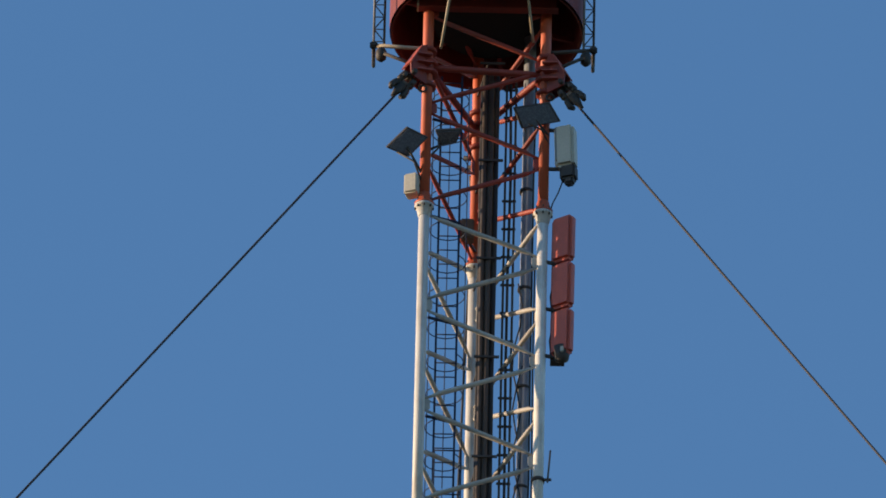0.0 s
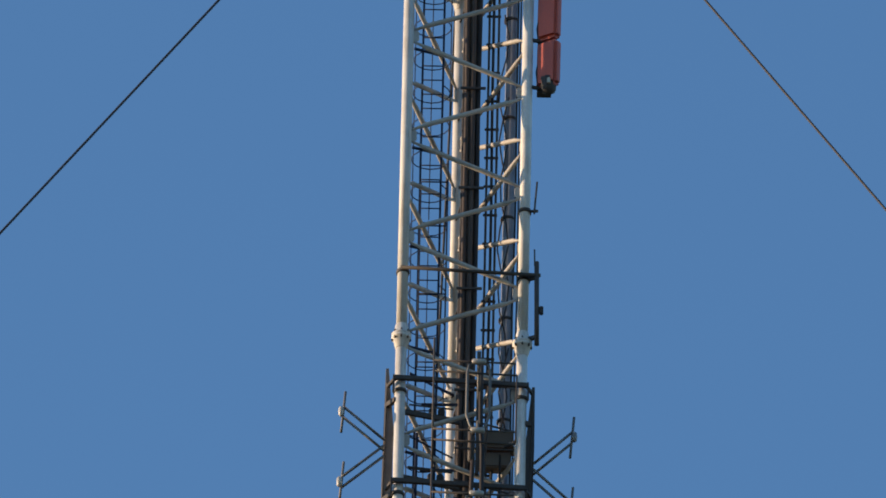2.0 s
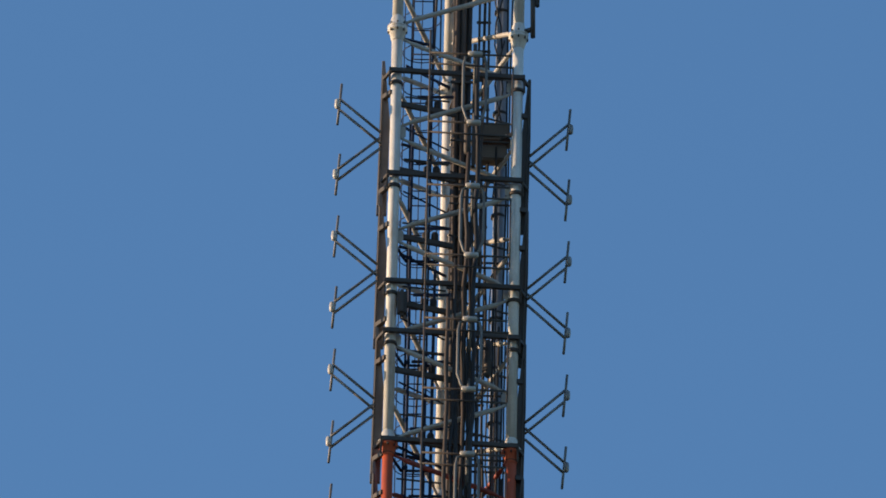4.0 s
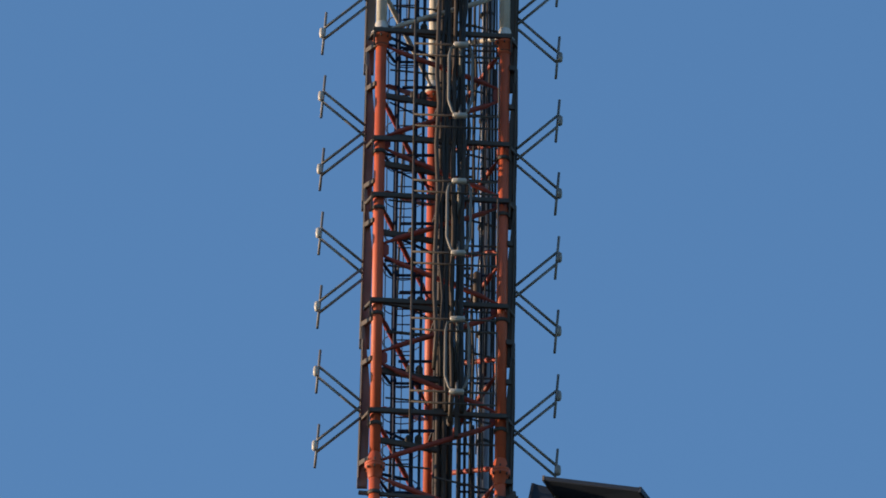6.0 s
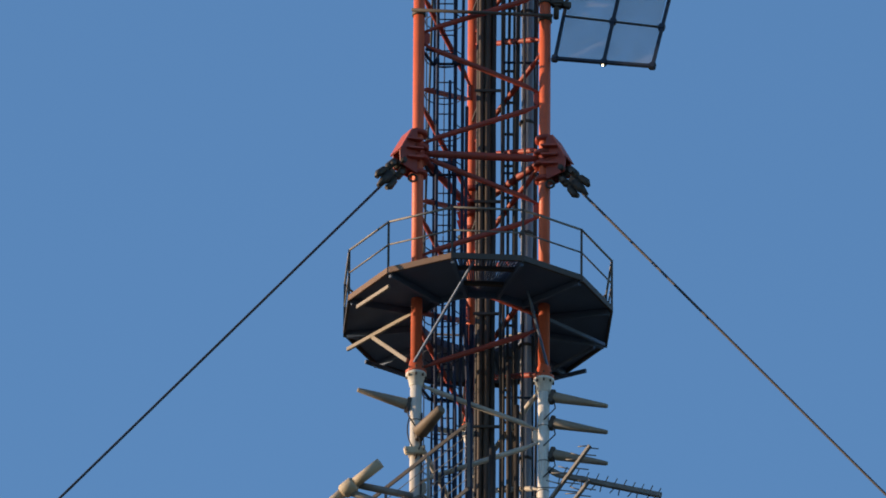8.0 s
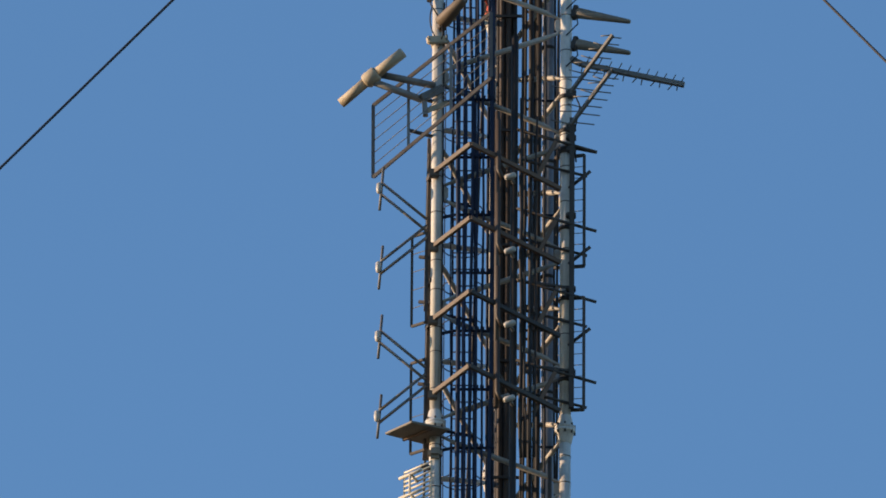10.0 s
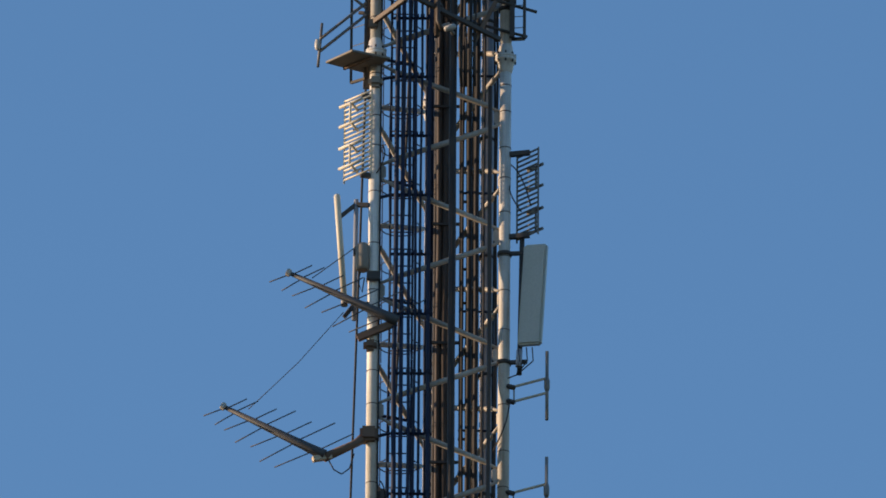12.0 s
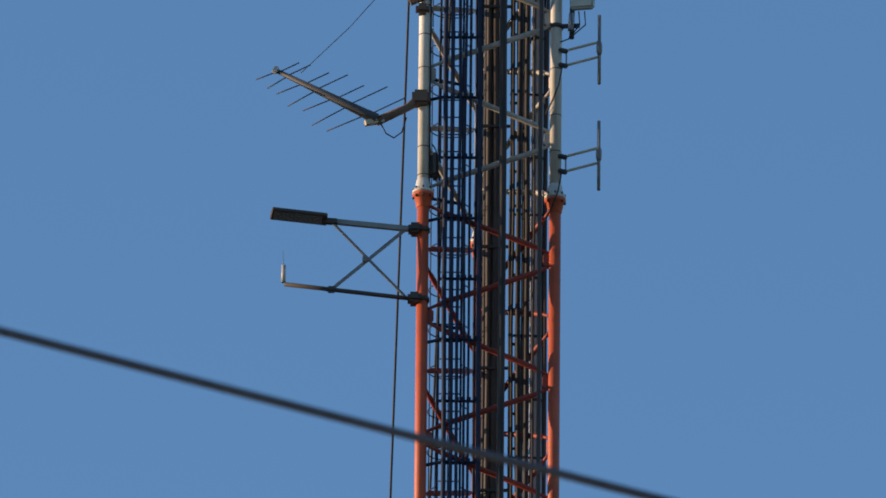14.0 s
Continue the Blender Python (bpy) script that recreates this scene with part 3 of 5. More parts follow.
part("connector", lathe((1.75, -0.68, 174.8), [(0.05, 0.0), (0.15, 0.08), (0.19, 0.36)], 10), DARK, rp, "dark connector housing")
part("plug", block((1.75, -0.86, 175.02), (0.07, 0.06, 0.14), bevel=0.015), CREAM, rp, "pale cable plug")
for j in range(2):
    part("cable", path([(1.55, -0.58, 176.9 - j * 1.1), (1.49, -0.6, 176.5 - j * 1.1), (1.53, -0.6, 176.1 - j * 1.1)], 0.016, 6), BLACK, rp)


def clamp_ring(leg, z, parent, material=None):
    part("clamp", lathe(on(leg, z), [(0.113, -0.04), (0.138, -0.04), (0.138, 0.04), (0.113, 0.04)], 18), material or DARK, parent)


# whip mounts and cross rail on the white section
wm = thing("whip_mount", on(LEG_R, 172.2, 0.2), "small dark whip antenna clamped to a white leg", "antenna")
clamp_ring(LEG_R, 171.85, wm)
part("arm", bar(on(LEG_R, 171.85, 0.1), on(LEG_R, 171.8, 0.3), 0.05, 0.05), DARK, wm)
part("whip", path([(1.5, -0.72, 171.75), (1.55, -0.72, 172.55)], 0.02, 8), DARK, wm)
cr = thing("cross_rail", (0, -0.9, 170.2), "dark steel rail clamped across two white legs", "rail")
for leg in (LEG_L, LEG_R):
    clamp_ring(leg, 170.15, cr)
part("rail", path([on(LEG_L, 170.17) + Vector((-0.05, -0.17, 0)), on(LEG_R, 170.17) + Vector((0.35, -0.17, 0))], 0.04, 10), DARK, cr)
sp = thing("stub_antenna", (1.57, -0.75, 168.4), "dark vertical pipe antenna on stand-off arms", "antenna")
part("pipe", path([(1.57, -0.78, 170.5), (1.6, -0.78, 168.45)], 0.05, 12), DARK, sp)
for z in (170.15, 168.65):
    part("arm", bar(on(LEG_R, z, 0.1), (1.6, -0.78, z), 0.07, 0.09), DARK, sp)
    clamp_ring(LEG_R, z, sp)
part("whip", path([(1.53, -0.8, 170.4), (1.52, -0.8, 170.8)], 0.018, 6), DARK, sp)
part("cap", block((1.68, -0.78, 169.3), (0.09, 0.09, 0.2), bevel=0.02), INSUL, sp)


rf = thing("rest_frame", (-0.6, 0.15, 168.4), "thin dark rest frame hung on the ladder", "frame")
for x in (-0.86, -0.3):
    part("upright", path([(x, 0.02, 173.0), (x, 0.02, 168.4)], 0.016, 6), LADDER, rf)
for z in (173.0, 171.9, 170.2, 168.5):
    part("rail", path([(-0.86, 0.02, z), (-0.3, 0.02, z)], 0.016, 6), LADDER, rf)


# ---- dipole bays on both sides ----
def dipole_bay(side, x_dip, x_post, y, z, leg, label, size=0.86, half=0.5):
    """Two vertical dipoles on converging twin arms that meet at a tall post; z: the meeting height."""
    b = thing("dipole_bay", (x_post, y, z - 1.6), label, "antenna", "dipole antenna bays")
    yp = y + 0.19 if side < 0 else y
    inner, wide = (x_post + 0.19, 0.0) if side < 0 else (x_post - 0.14, 0.03)
    outer = x_post + side * 0.02
    back = lambda dz: yp + 0.13 * (1.92 - dz) / 3.54
    # left posts lighter, right posts dark: sun and shade put into the material
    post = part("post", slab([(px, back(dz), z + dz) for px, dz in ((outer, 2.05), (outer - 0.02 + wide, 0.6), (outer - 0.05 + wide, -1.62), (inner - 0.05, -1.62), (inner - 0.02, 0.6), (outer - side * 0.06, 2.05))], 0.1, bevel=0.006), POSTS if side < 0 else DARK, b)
    part("edge_lip", bar((outer - 0.03 * side, yp - 0.07, z + 1.7), (outer - 0.05 - 0.03 * side, yp + 0.04, z - 1.45), 0.03, 0.05), DARK, b)
    for zz in (1.15, -1.15):
        part("clamp", bar((x_post, yp, z + zz), on(leg, z + zz, 0.1), 0.09, 0.11), DARK, b)
    for s in (1, -1):
        zc = z + s * size
        for o in (0.13, -0.13):
            part("arm", path([(x_dip, y, zc + o), (x_post + side * 0.02, y, z + s * 0.07 + o)], 0.031, 8), STEEL, b)
        d = part("dipole", path([(x_dip + 0.035, y, zc + half), (x_dip + 0.004, y, zc + 0.05), (x_dip - 0.004, y, zc - 0.05), (x_dip - 0.035, y, zc - half)], 0.027, 8), STEEL, b)
        # right caps grey, not pale: the mast's shadow painted into them
        part("balun_cap", lathe((x_dip + side * 0.045, y - 0.02, zc), [(0.02, -0.12), (0.052, -0.09), (0.06, 0.0), (0.052, 0.09), (0.02, 0.12)], 12), PORC if side < 0 else GALV, d, "pale ceramic cap" if side < 0 else "grey cap, darkened for the shaded side")
    return b


BAY = 3.223
for k in range(6):
    z = 165.815 - BAY * k
    dipole_bay(-1, -2.34, -1.47, -0.811, z, LEG_L, "grey twin-dipole antenna bay on a dark post beside a mast leg")
    dipole_bay(1, 2.36 + 0.01 * k, 1.56, -0.628, z - 0.39, LEG_R, "grey twin-dipole antenna bay on a dark post beside a mast leg")
    # the bay that faces the camera's side, seen end on
    zz = z + 0.85
    c = thing("front_dipole_bay", (0.42, -1.5, zz - 1), "grey dipole antenna bay with pale caps, on the mast's face", "antenna", "front dipole bays")
    for s in (-1, 1):
        part("riser", path([(0.42, -1.5, zz + 0.84), (0.42 + s * 0.2, -1.5, zz + 0.78), (0.42 + s * 0.235, -1.5, zz + 0.6), (0.42 + s * 0.235, -1.5, zz - 0.45), (0.42 + s * 0.16, -1.5, zz - 0.7), (0.42 + s * 0.08, -1.5, zz - 0.84)], 0.028, 8), STEEL, c)
        zc = zz + s * 0.84
        part("end_cap", path([(0.27, -1.53, zc), (0.3, -1.53, zc), (0.54, -1.53, zc), (0.57, -1.53, zc)], [0.035, 0.062, 0.062, 0.035], 12), PORC, c, "pale ceramic cap")
        part("dipole", path([(-0.5, -1.53, zc + 0.02), (1.18, -1.53, zc - 0.03)], 0.022, 8), DARK, c)
        part("arm", path([(0.42, -1.5, zc), (0.42, -0.85, zz + s * 0.15)], 0.03, 8), STEEL, c)
    part("post", bar((0.42, -0.88, zz + 1.5), (0.42, -0.88, zz - 1.5), 0.08, 0.1, up=(0, 1, 0)), DARK, c)
    for zr in (0.66, -1.02):
        part("reflector_rod", path([(-0.5, -1.4, zz + zr + 0.02), (1.2, -1.38, zz + zr - 0.04)], 0.022, 8), DARK, c)
    part("side_rod", path([(1.2, -1.38, zz + 0.64), (1.2, -1.38, zz - 1.04)], 0.018, 6), DARK, c)
    part("side_rod", path([(-0.5, -1.4, zz + 1.5), (-0.5, -1.4, zz - 1.7)], 0.024, 8), DARK, c)
for z in (167.33, 164.81, 162.2, 161.0, 158.4, 155.83, 154.5, 152.03, 149.48):
    w = thing("face_rail", (0, -0.9, z), "dark steel cross rail clamped to two mast legs", "rail", "cross rails of the dipole bays")
    off = Vector((0, -0.18, 0.1))
    part("rail", bar(on(LEG_L, z) + off - Vector((0.11, 0, 0)), on(LEG_R, z) + off + Vector((0.13, 0, 0)), 0.08, 0.1), DARK, w)
    for leg, s in ((LEG_L, -1), (LEG_R, 1)):
        clamp_ring(leg, z - 0.14, w)
        part("hook", bar(on(leg, z) + off + Vector((0.13 * s, -0.02, 0.06)), on(leg, z) + off + Vector((0.14 * s, 0.08, -0.32)), 0.04, 0.04), DARK, w)
        part("arm", bar(on(leg, z - 0.02) + off + Vector((0.1 * s, 0, 0)), Vector((-1.45 if s < 0 else 1.55, leg.y, z - 0.02)), 0.06, 0.07), DARK, w)
lowrail = thing("lower_rail", (-1.3, -0.85, 147.7), "dark steel end rail below the dipole bays", "rail")
part("rail", bar((-1.5, -0.82, 147.78), (0.0, -0.9, 147.62), 0.06, 0.08), DARK, lowrail)
clamp_ring(LEG_L, 147.76, lowrail)
# feed harness of the bays: many thin lines, straps and dividers inside the face
for k in range(11):
    x, y = -0.02 + 0.105 * k + rng.uniform(-0.02, 0.02), rng.uniform(-1.2, -1.02) if k < 6 else rng.uniform(-0.62, -0.1)
    top, low = 168.2 - rng.uniform(0, 7), 147.6 + rng.uniform(0, 3)
    pts, z = [], top
    while z > low:
        pts.append((x + rng.uniform(-0.035, 0.035), y + rng.uniform(-0.03, 0.03), z))
        z -= rng.uniform(0.5, 1.1)
    solo("harness_cable", path(pts, rng.uniform(0.03, 0.052) if k < 6 else rng.uniform(0.016, 0.03), 8), (BROWNJ, BLACK, BLACK)[k % 3], pts[-1], "dark branching feed cable behind the dipole bays", "cable", "feed cables of the dipole bays")
for k in range(26):
    z = 167.9 - k * 0.77
    sr = thing("strap_bar", (-0.5, 0.2, z), "thin dark bar across the ladder side of the mast", "bar", "thin bars on the ladder side")
    part("bar", bar((-1.0, -0.45, z), (-0.08, -0.3 if k % 2 else 0.35, z), 0.03, 0.035 + 0.03 * (k % 3 == 0)), DARK if k % 2 else LADDER, sr)
    sr = thing("strap_bar", (0.6, -0.4, z), "thin dark bar across the cable side of the mast", "bar", "thin bars on the cable side")
    part("bar", bar((-0.05, -0.5, z - 0.3), (1.2, -0.45 + 0.5 * (k % 2), z - 0.3), 0.03, 0.04), DARK, sr)
for k in range(12):
    z = 166.75 - k * BAY / 2
    ib = thing("inner_bar", (-0.5, -0.5, z), "thick dark bar with clamp blocks across the ladder side", "bar", "thick bars on the ladder side")
    part("bar", bar(on(LEG_L, z, -0.1), (0.05, -0.45, z - 0.03), 0.07, 0.12), DARK, ib)
    part("bar", bar((-0.75, -0.2, z + 0.55), (0.0, -0.25, z + 0.53), 0.04, 0.06), LADDER, ib)
    for x in (-0.52, -0.33):
        part("clamp", lathe((x, -0.45, z + 0.05), [(0.04, 0.0), (0.075, 0.03), (0.075, 0.2), (0.05, 0.24)], 10), BLACK, ib)
for k in range(7):
    z = 166.2 - k * 2.7
    dv = thing("power_divider", (0.55, -0.5, z), "dark cylindrical power divider hung among feed cables", "power divider", "power dividers of the bays")
    part("can", lathe((0.3 + 0.25 * (k % 3), -0.45, z), [(0.03, -0.45), (0.075, -0.4), (0.075, 0.4), (0.03, 0.45)], 12), (DARK, BROWNJ)[k % 2], dv)
    part("bracket", bar((0.3 + 0.25 * (k % 3), -0.45, z + 0.2), (0.42, -0.86, z + 0.2), 0.04, 0.05), DARK, dv)
# odd box beside the leg
ub = thing("splitter_box", (-0.98, -0.85, 161.5), "dark power splitter box beside a white leg", "box")
part("body", block((-0.97, -0.92, 161.8), (0.2, 0.22, 0.62), bevel=0.06), DARK, ub)
part("strap", bar((-1.0, -0.85, 161.8), on(LEG_L, 161.8, -0.08), 0.05, 0.06), DARK, ub)
tb = thing("equipment_box", (0.75, 0.2, 165.0), "dark equipment box fixed inside the mast", "box")
part("body", block((0.8, -0.2, 166.42), (0.72, 0.3, 0.34), bevel=0.03), BROWNRAD, tb)
part("shelf", block((0.8, -0.2, 166.2), (0.76, 0.34, 0.04), bevel=0.008), PLANK, tb)
part("lower_body", block((0.78, -0.2, 165.9), (0.68, 0.3, 0.36), bevel=0.03), BROWNRAD, tb)
for x in (0.5, 1.08):
    part("hanger", bar((x, -0.2, 166.32), (x, -0.2, 166.02), 0.04, 0.04, up=(0, 1, 0)), DARK, tb)
part("bracket", bar((0.9, -0.25, 166.2), on(LEG_R, 166.2, -0.1), 0.06, 0.06), DARK, tb)
tb2 = thing("equipment_box", (-0.6, 0.35, 177.9), "dark equipment box on the ladder side", "box")
part("body", block((-0.28, 0.9, 179.2), (0.3, 0.3, 0.5), bevel=0.03), PLANK, tb2)
part("bracket", bar((-0.28, 0.9, 179.0), on(LEG_B, 179.0, -0.1), 0.06, 0.06), DARK, tb2)

# ---- hooded screen frame on the red section ----
BL, BR = Vector((1.5, -0.7, 145.49)), Vector((3.42, -1.1, 145.1))
TL, TR = Vector((1.834, -0.25, 147.514)), Vector((3.758, -0.65, 146.968))
UL, UR = Vector((1.97, -0.1, 148.45)), Vector((3.92, -0.5, 147.7))
hs = thing("hooded_screen", BL, "dark framed screen with four milky panes under a sloping hood", "screen frame")
NORM = (BR - BL).cross(TL - BL).normalized()
for p, q, w in ((BL, BR, 0.07), (TL, TR, 0.09), (BL, UL, 0.065), (BR, UR, 0.065), (mixp(BL, BR, 0.5), mixp(UL, UR, 0.5), 0.065)):
    part("frame_bar", bar(p, q, w, w, up=NORM), NIGHT, hs)
ML, MR = mixp(BL, TL, 0.55), mixp(BR, TR, 0.55)
part("glazing_bar", bar(ML, MR, 0.04, 0.04, up=NORM), DARK, hs)
for i in (0, 1):
    for a, b, c, d in ((BL, BR, MR, ML), (ML, MR, TR, TL)):
        p, q, r, s = mixp(a, b, 0.02 + i * 0.5), mixp(a, b, 0.48 + i * 0.5), mixp(d, c, 0.48 + i * 0.5), mixp(d, c, 0.02 + i * 0.5)
        part("pane", slab([mixp(p, s, 0.03), mixp(q, r, 0.03), mixp(q, r, 0.97), mixp(p, s, 0.97)], 0.008), SHEET, hs)
part("back_board", slab([mixp(TL, UL, 0.14), mixp(TR, UR, 0.14), UR, UL], 0.05, bevel=0.008), NIGHT, hs)
HA, HB, HC, HD = Vector((2.157, -1.2, 147.949)), Vector((4.06, -1.6, 147.48)), Vector((4.424, -0.9, 147.375)), Vector((2.423, -0.5, 147.933))
part("hood", slab([HA, HB, HC, HD], 0.1, bevel=0.015), NIGHT, hs)
part("hood_edge", bar(HA, HD, 0.05, 0.12), BROWNRAD, hs, "brown hood edge")
part("hood_edge", bar(HD, HC, 0.06, 0.16), NIGHT, hs)
part("hood_edge", bar(HB, HC, 0.06, 0.14), NIGHT, hs)
for p in (mixp(BL, BR, 0.5), mixp(ML, MR, 0.5), BR, MR, TR, BL):
    part("corner_clamp", block(p, (0.13, 0.12, 0.15), frame_axes(BR - BL, TL - BL), bevel=0.02), NIGHT, hs)
part("stay", path([HD + Vector((0.02, -0.1, -0.05)), mixp(BL, TL, 0.75) + Vector((0.0, -0.2, 0))], 0.045, 8), GALV, hs)
part("stay", path([mixp(TL, TR, 0.3) + Vector((0, -0.25, -0.1)), mixp(BL, TL, 0.72) + Vector((0, -0.2, 0))], 0.035, 8), DARK, hs)
for z in (147.75, 146.8):
    part("mount_arm", bar(on(LEG_R, z, 0.1), (1.8, -0.5, z), 0.12, 0.12), DARK, hs)
    part("mount_clamp", block((1.55, -0.62, z), (0.24, 0.26, 0.2), bevel=0.04), DARK, hs)
    clamp_ring(LEG_R, z, hs)
part("mount_post", path([(1.57, -0.62, 147.95), (1.52, -0.62, 146.45)], 0.055, 12), DARK, hs)
lampm = bpy.data.materials.new("small_lamp_glow")
lampm.use_nodes = True
le = lampm.node_tree.nodes["Principled BSDF"]
le.inputs["Base Color"].default_value = (0.9, 0.85, 0.7, 1)
le.inputs["Emission Color"].default_value, le.inputs["Emission Strength"].default_value = (1.0, 0.8, 0.5, 1), 2.2
part("indicator_lamp", lathe(mixp(BL, BR, 0.49) + Vector((0, -0.1, -0.13)), [(0.008, -0.025), (0.02, -0.01), (0.02, 0.014), (0.008, 0.025)], 10), lampm, hs, "small lit warm lamp")

lr = thing("leg_rail", (0, -0.9, 146.4), "dark steel rail clamped across two red legs", "rail")
for leg in (LEG_L, LEG_R):
    clamp_ring(leg, 146.4, lr)
part("rail", path([on(LEG_L, 146.42) + Vector((-0.15, -0.16, 0)), on(LEG_R, 146.42) + Vector((0.15, -0.16, 0))], 0.035, 10), DARK, lr)

# ---- platform under the lower guy anchors ----
PZ, PR, PI = 139.9, 2.67, 1.16
pf = thing("work_platform", (0, 0, PZ), "dark twelve-sided steel work platform with railings round the mast", "platform")
CORNER = [radians(-90 - 11 + 30 * k) for k in range(12)]


def pcorner(k, r=PR, z=PZ):
    a = CORNER[k % 12]
    return Vector((0.01 + r * math.cos(a), r * math.sin(a), z))


for k in range(12):
    if k:
        part("deck_plate", slab([pcorner(k, PI, PZ + 0.08), pcorner(k, PR - 0.03, PZ + 0.08), pcorner(k + 1, PR - 0.03, PZ + 0.08), pcorner(k + 1, PI, PZ + 0.08)], 0.035), DECK, pf)
    # two left fascias browner and lighter: low sun on them put into the colour
    part("fascia", bar(pcorner(k, z=PZ + 0.05), pcorner(k + 1, z=PZ + 0.05), 0.05, 0.13), PLANK if k in (11, 10) else DARK, pf)
    part("joist", bar(pcorner(k, PI, PZ - 0.02), pcorner(k, PR - 0.05, PZ - 0.02), 0.07, 0.14), DECK, pf)
    part("inner_kerb", bar(pcorner(k, PI, PZ + 0.02), pcorner(k + 1, PI, PZ + 0.02), 0.05, 0.16), DECK, pf)
    part("railing_post", bar(pcorner(k, z=PZ - 0.05), pcorner(k, z=PZ + 1.14), 0.045, 0.055, up=(0, 1, 0)), DARK, pf)
    part("top_rail", path([pcorner(k, z=PZ + 1.13), pcorner(k + 1, z=PZ + 1.13)], 0.023, 8), STEEL, pf)
    part("mid_rail", path([pcorner(k, z=PZ + 0.62), pcorner(k + 1, z=PZ + 0.62)], 0.018, 8), STEEL, pf)
# the front bay of the deck is open grating
for j in range(22):
    f = (j + 0.5) / 22
    part("grating_bar", bar(mixp(pcorner(0, PI, PZ + 0.08), pcorner(1, PI, PZ + 0.08), f), mixp(pcorner(0, PR - 0.05, PZ + 0.08), pcorner(1, PR - 0.05, PZ + 0.08), f), 0.022, 0.05, bevel=0), DECK, pf)
for f in (0.3, 0.72):
    part("cross_bearer", bar(pcorner(0, PI + (PR - PI) * f, PZ + 0.02), pcorner(1, PI + (PR - PI) * f, PZ + 0.02), 0.1, 0.07), DARK, pf)
for leg, a, b in ((LEG_L, pcorner(0) + Vector((0.42, 0.1, -0.02)), on(LEG_L, 138.45, 0.1)), (LEG_R, pcorner(1) + Vector((0.1, 1.2, 0)), on(LEG_R, 138.5, 0.1))):
    part("strut", bar(a, b, 0.045, 0.05), DECK, pf)
# left beams buff as if sunlit, the others dark like the deck
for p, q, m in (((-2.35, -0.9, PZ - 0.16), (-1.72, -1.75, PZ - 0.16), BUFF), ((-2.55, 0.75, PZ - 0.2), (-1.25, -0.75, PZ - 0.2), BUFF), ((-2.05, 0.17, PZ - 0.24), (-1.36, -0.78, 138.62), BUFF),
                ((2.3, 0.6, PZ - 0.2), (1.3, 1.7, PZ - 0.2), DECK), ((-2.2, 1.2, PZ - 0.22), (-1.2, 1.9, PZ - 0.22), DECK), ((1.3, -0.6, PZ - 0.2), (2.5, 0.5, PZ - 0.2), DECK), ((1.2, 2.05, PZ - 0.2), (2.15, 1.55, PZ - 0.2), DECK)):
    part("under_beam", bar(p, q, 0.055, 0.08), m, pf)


# ---- antennas below the platform ----
def blade(p, q, leg, h0, h1, label, material, w=0.1):
    """A tapered blade-shaped radome from its root p to its tip q."""
    p, q = Vector(p), Vector(q)
    an = thing("blade_antenna", p, label, "antenna", "blade antennas on the legs")
    d = (q - p).normalized()
    side = d.cross(Vector((0, 0, 1))).normalized()
    up = side.cross(d)
    bm = bmesh.new()
    loops = []
    for f, h, t in ((0, h0 * 0.85, w * 0.8), (0.04, h0, w), (0.5, (h0 + h1) / 2, w * 0.8), (0.97, h1, w * 0.55), (1, h1 * 0.7, w * 0.4)):
        c = p.lerp(q, f)
        loops.append([c + side * (t * math.cos(a)) + up * (h / 2 * math.sin(a)) for a in (math.tau * j / 10 for j in range(10))])
    rings(bm, loops)
    part("radome", bm, material, an)
    part("base_plate", block(p - d * 0.03, (0.1, 0.16, h0 * 1.25), frame_axes(d), bevel=0.015), DARK, an)
    part("bracket", bar(p, on(leg, p.z, 0.05), 0.08, 0.1), DARK, an)
    part("cable", path([p + Vector((0, -0.08, -0.1)), p + Vector((0.03, -0.1, -0.3)), Vector((leg.x, leg.y - 0.13, p.z - 0.55))], 0.014, 6), BLACK, an)


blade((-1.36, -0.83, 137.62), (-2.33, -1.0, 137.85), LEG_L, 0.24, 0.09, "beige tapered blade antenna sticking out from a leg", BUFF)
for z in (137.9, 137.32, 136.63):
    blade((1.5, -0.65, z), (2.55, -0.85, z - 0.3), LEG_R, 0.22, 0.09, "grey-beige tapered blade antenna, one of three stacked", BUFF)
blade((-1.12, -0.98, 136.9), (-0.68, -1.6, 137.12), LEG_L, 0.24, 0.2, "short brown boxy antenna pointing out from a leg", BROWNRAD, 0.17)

# large tan dipole on two arms
td = thing("large_dipole", (-1.3, -0.85, 135.4), "thick tan painted dipole antenna on two tubular arms", "antenna")
T0, T1, TC = Vector((-1.86, -1.75, 135.83)), Vector((-3.06, -1.1, 135.05)), Vector((-2.49, -1.42, 135.44))
part("rod", path([T0, TC], 0.105, 16), TAN, td)
part("rod", path([TC, T1], 0.1, 16), TAN, td)
part("hub", path([mixp(TC, T0, 0.22), mixp(TC, T0, 0.17), mixp(TC, T1, 0.13), mixp(TC, T1, 0.18)], [0.12, 0.155, 0.155, 0.12], 16), TAN, td)
part("arm", path([TC + Vector((0.1, 0, 0.1)), (-1.25, -0.95, 135.53)], 0.07, 14), GALV, td)
part("arm", path([TC + Vector((0.05, 0, -0.08)), (-1.45, -1.05, 135.15)], 0.07, 14), GALV, td)
part("mount", bar((-1.5, -1.15, 135.15), (-1.1, -0.9, 135.5), 0.1, 0.16), STEEL, td)
part("tail", bar((-1.4, -1.1, 134.9), (-0.95, -0.8, 135.25), 0.06, 0.1), TAN, td)
part("hook", bar((-1.45, -1.08, 135.2), (-1.42, -1.08, 134.8), 0.1, 0.12, up=(0, 1, 0)), GALV, td)
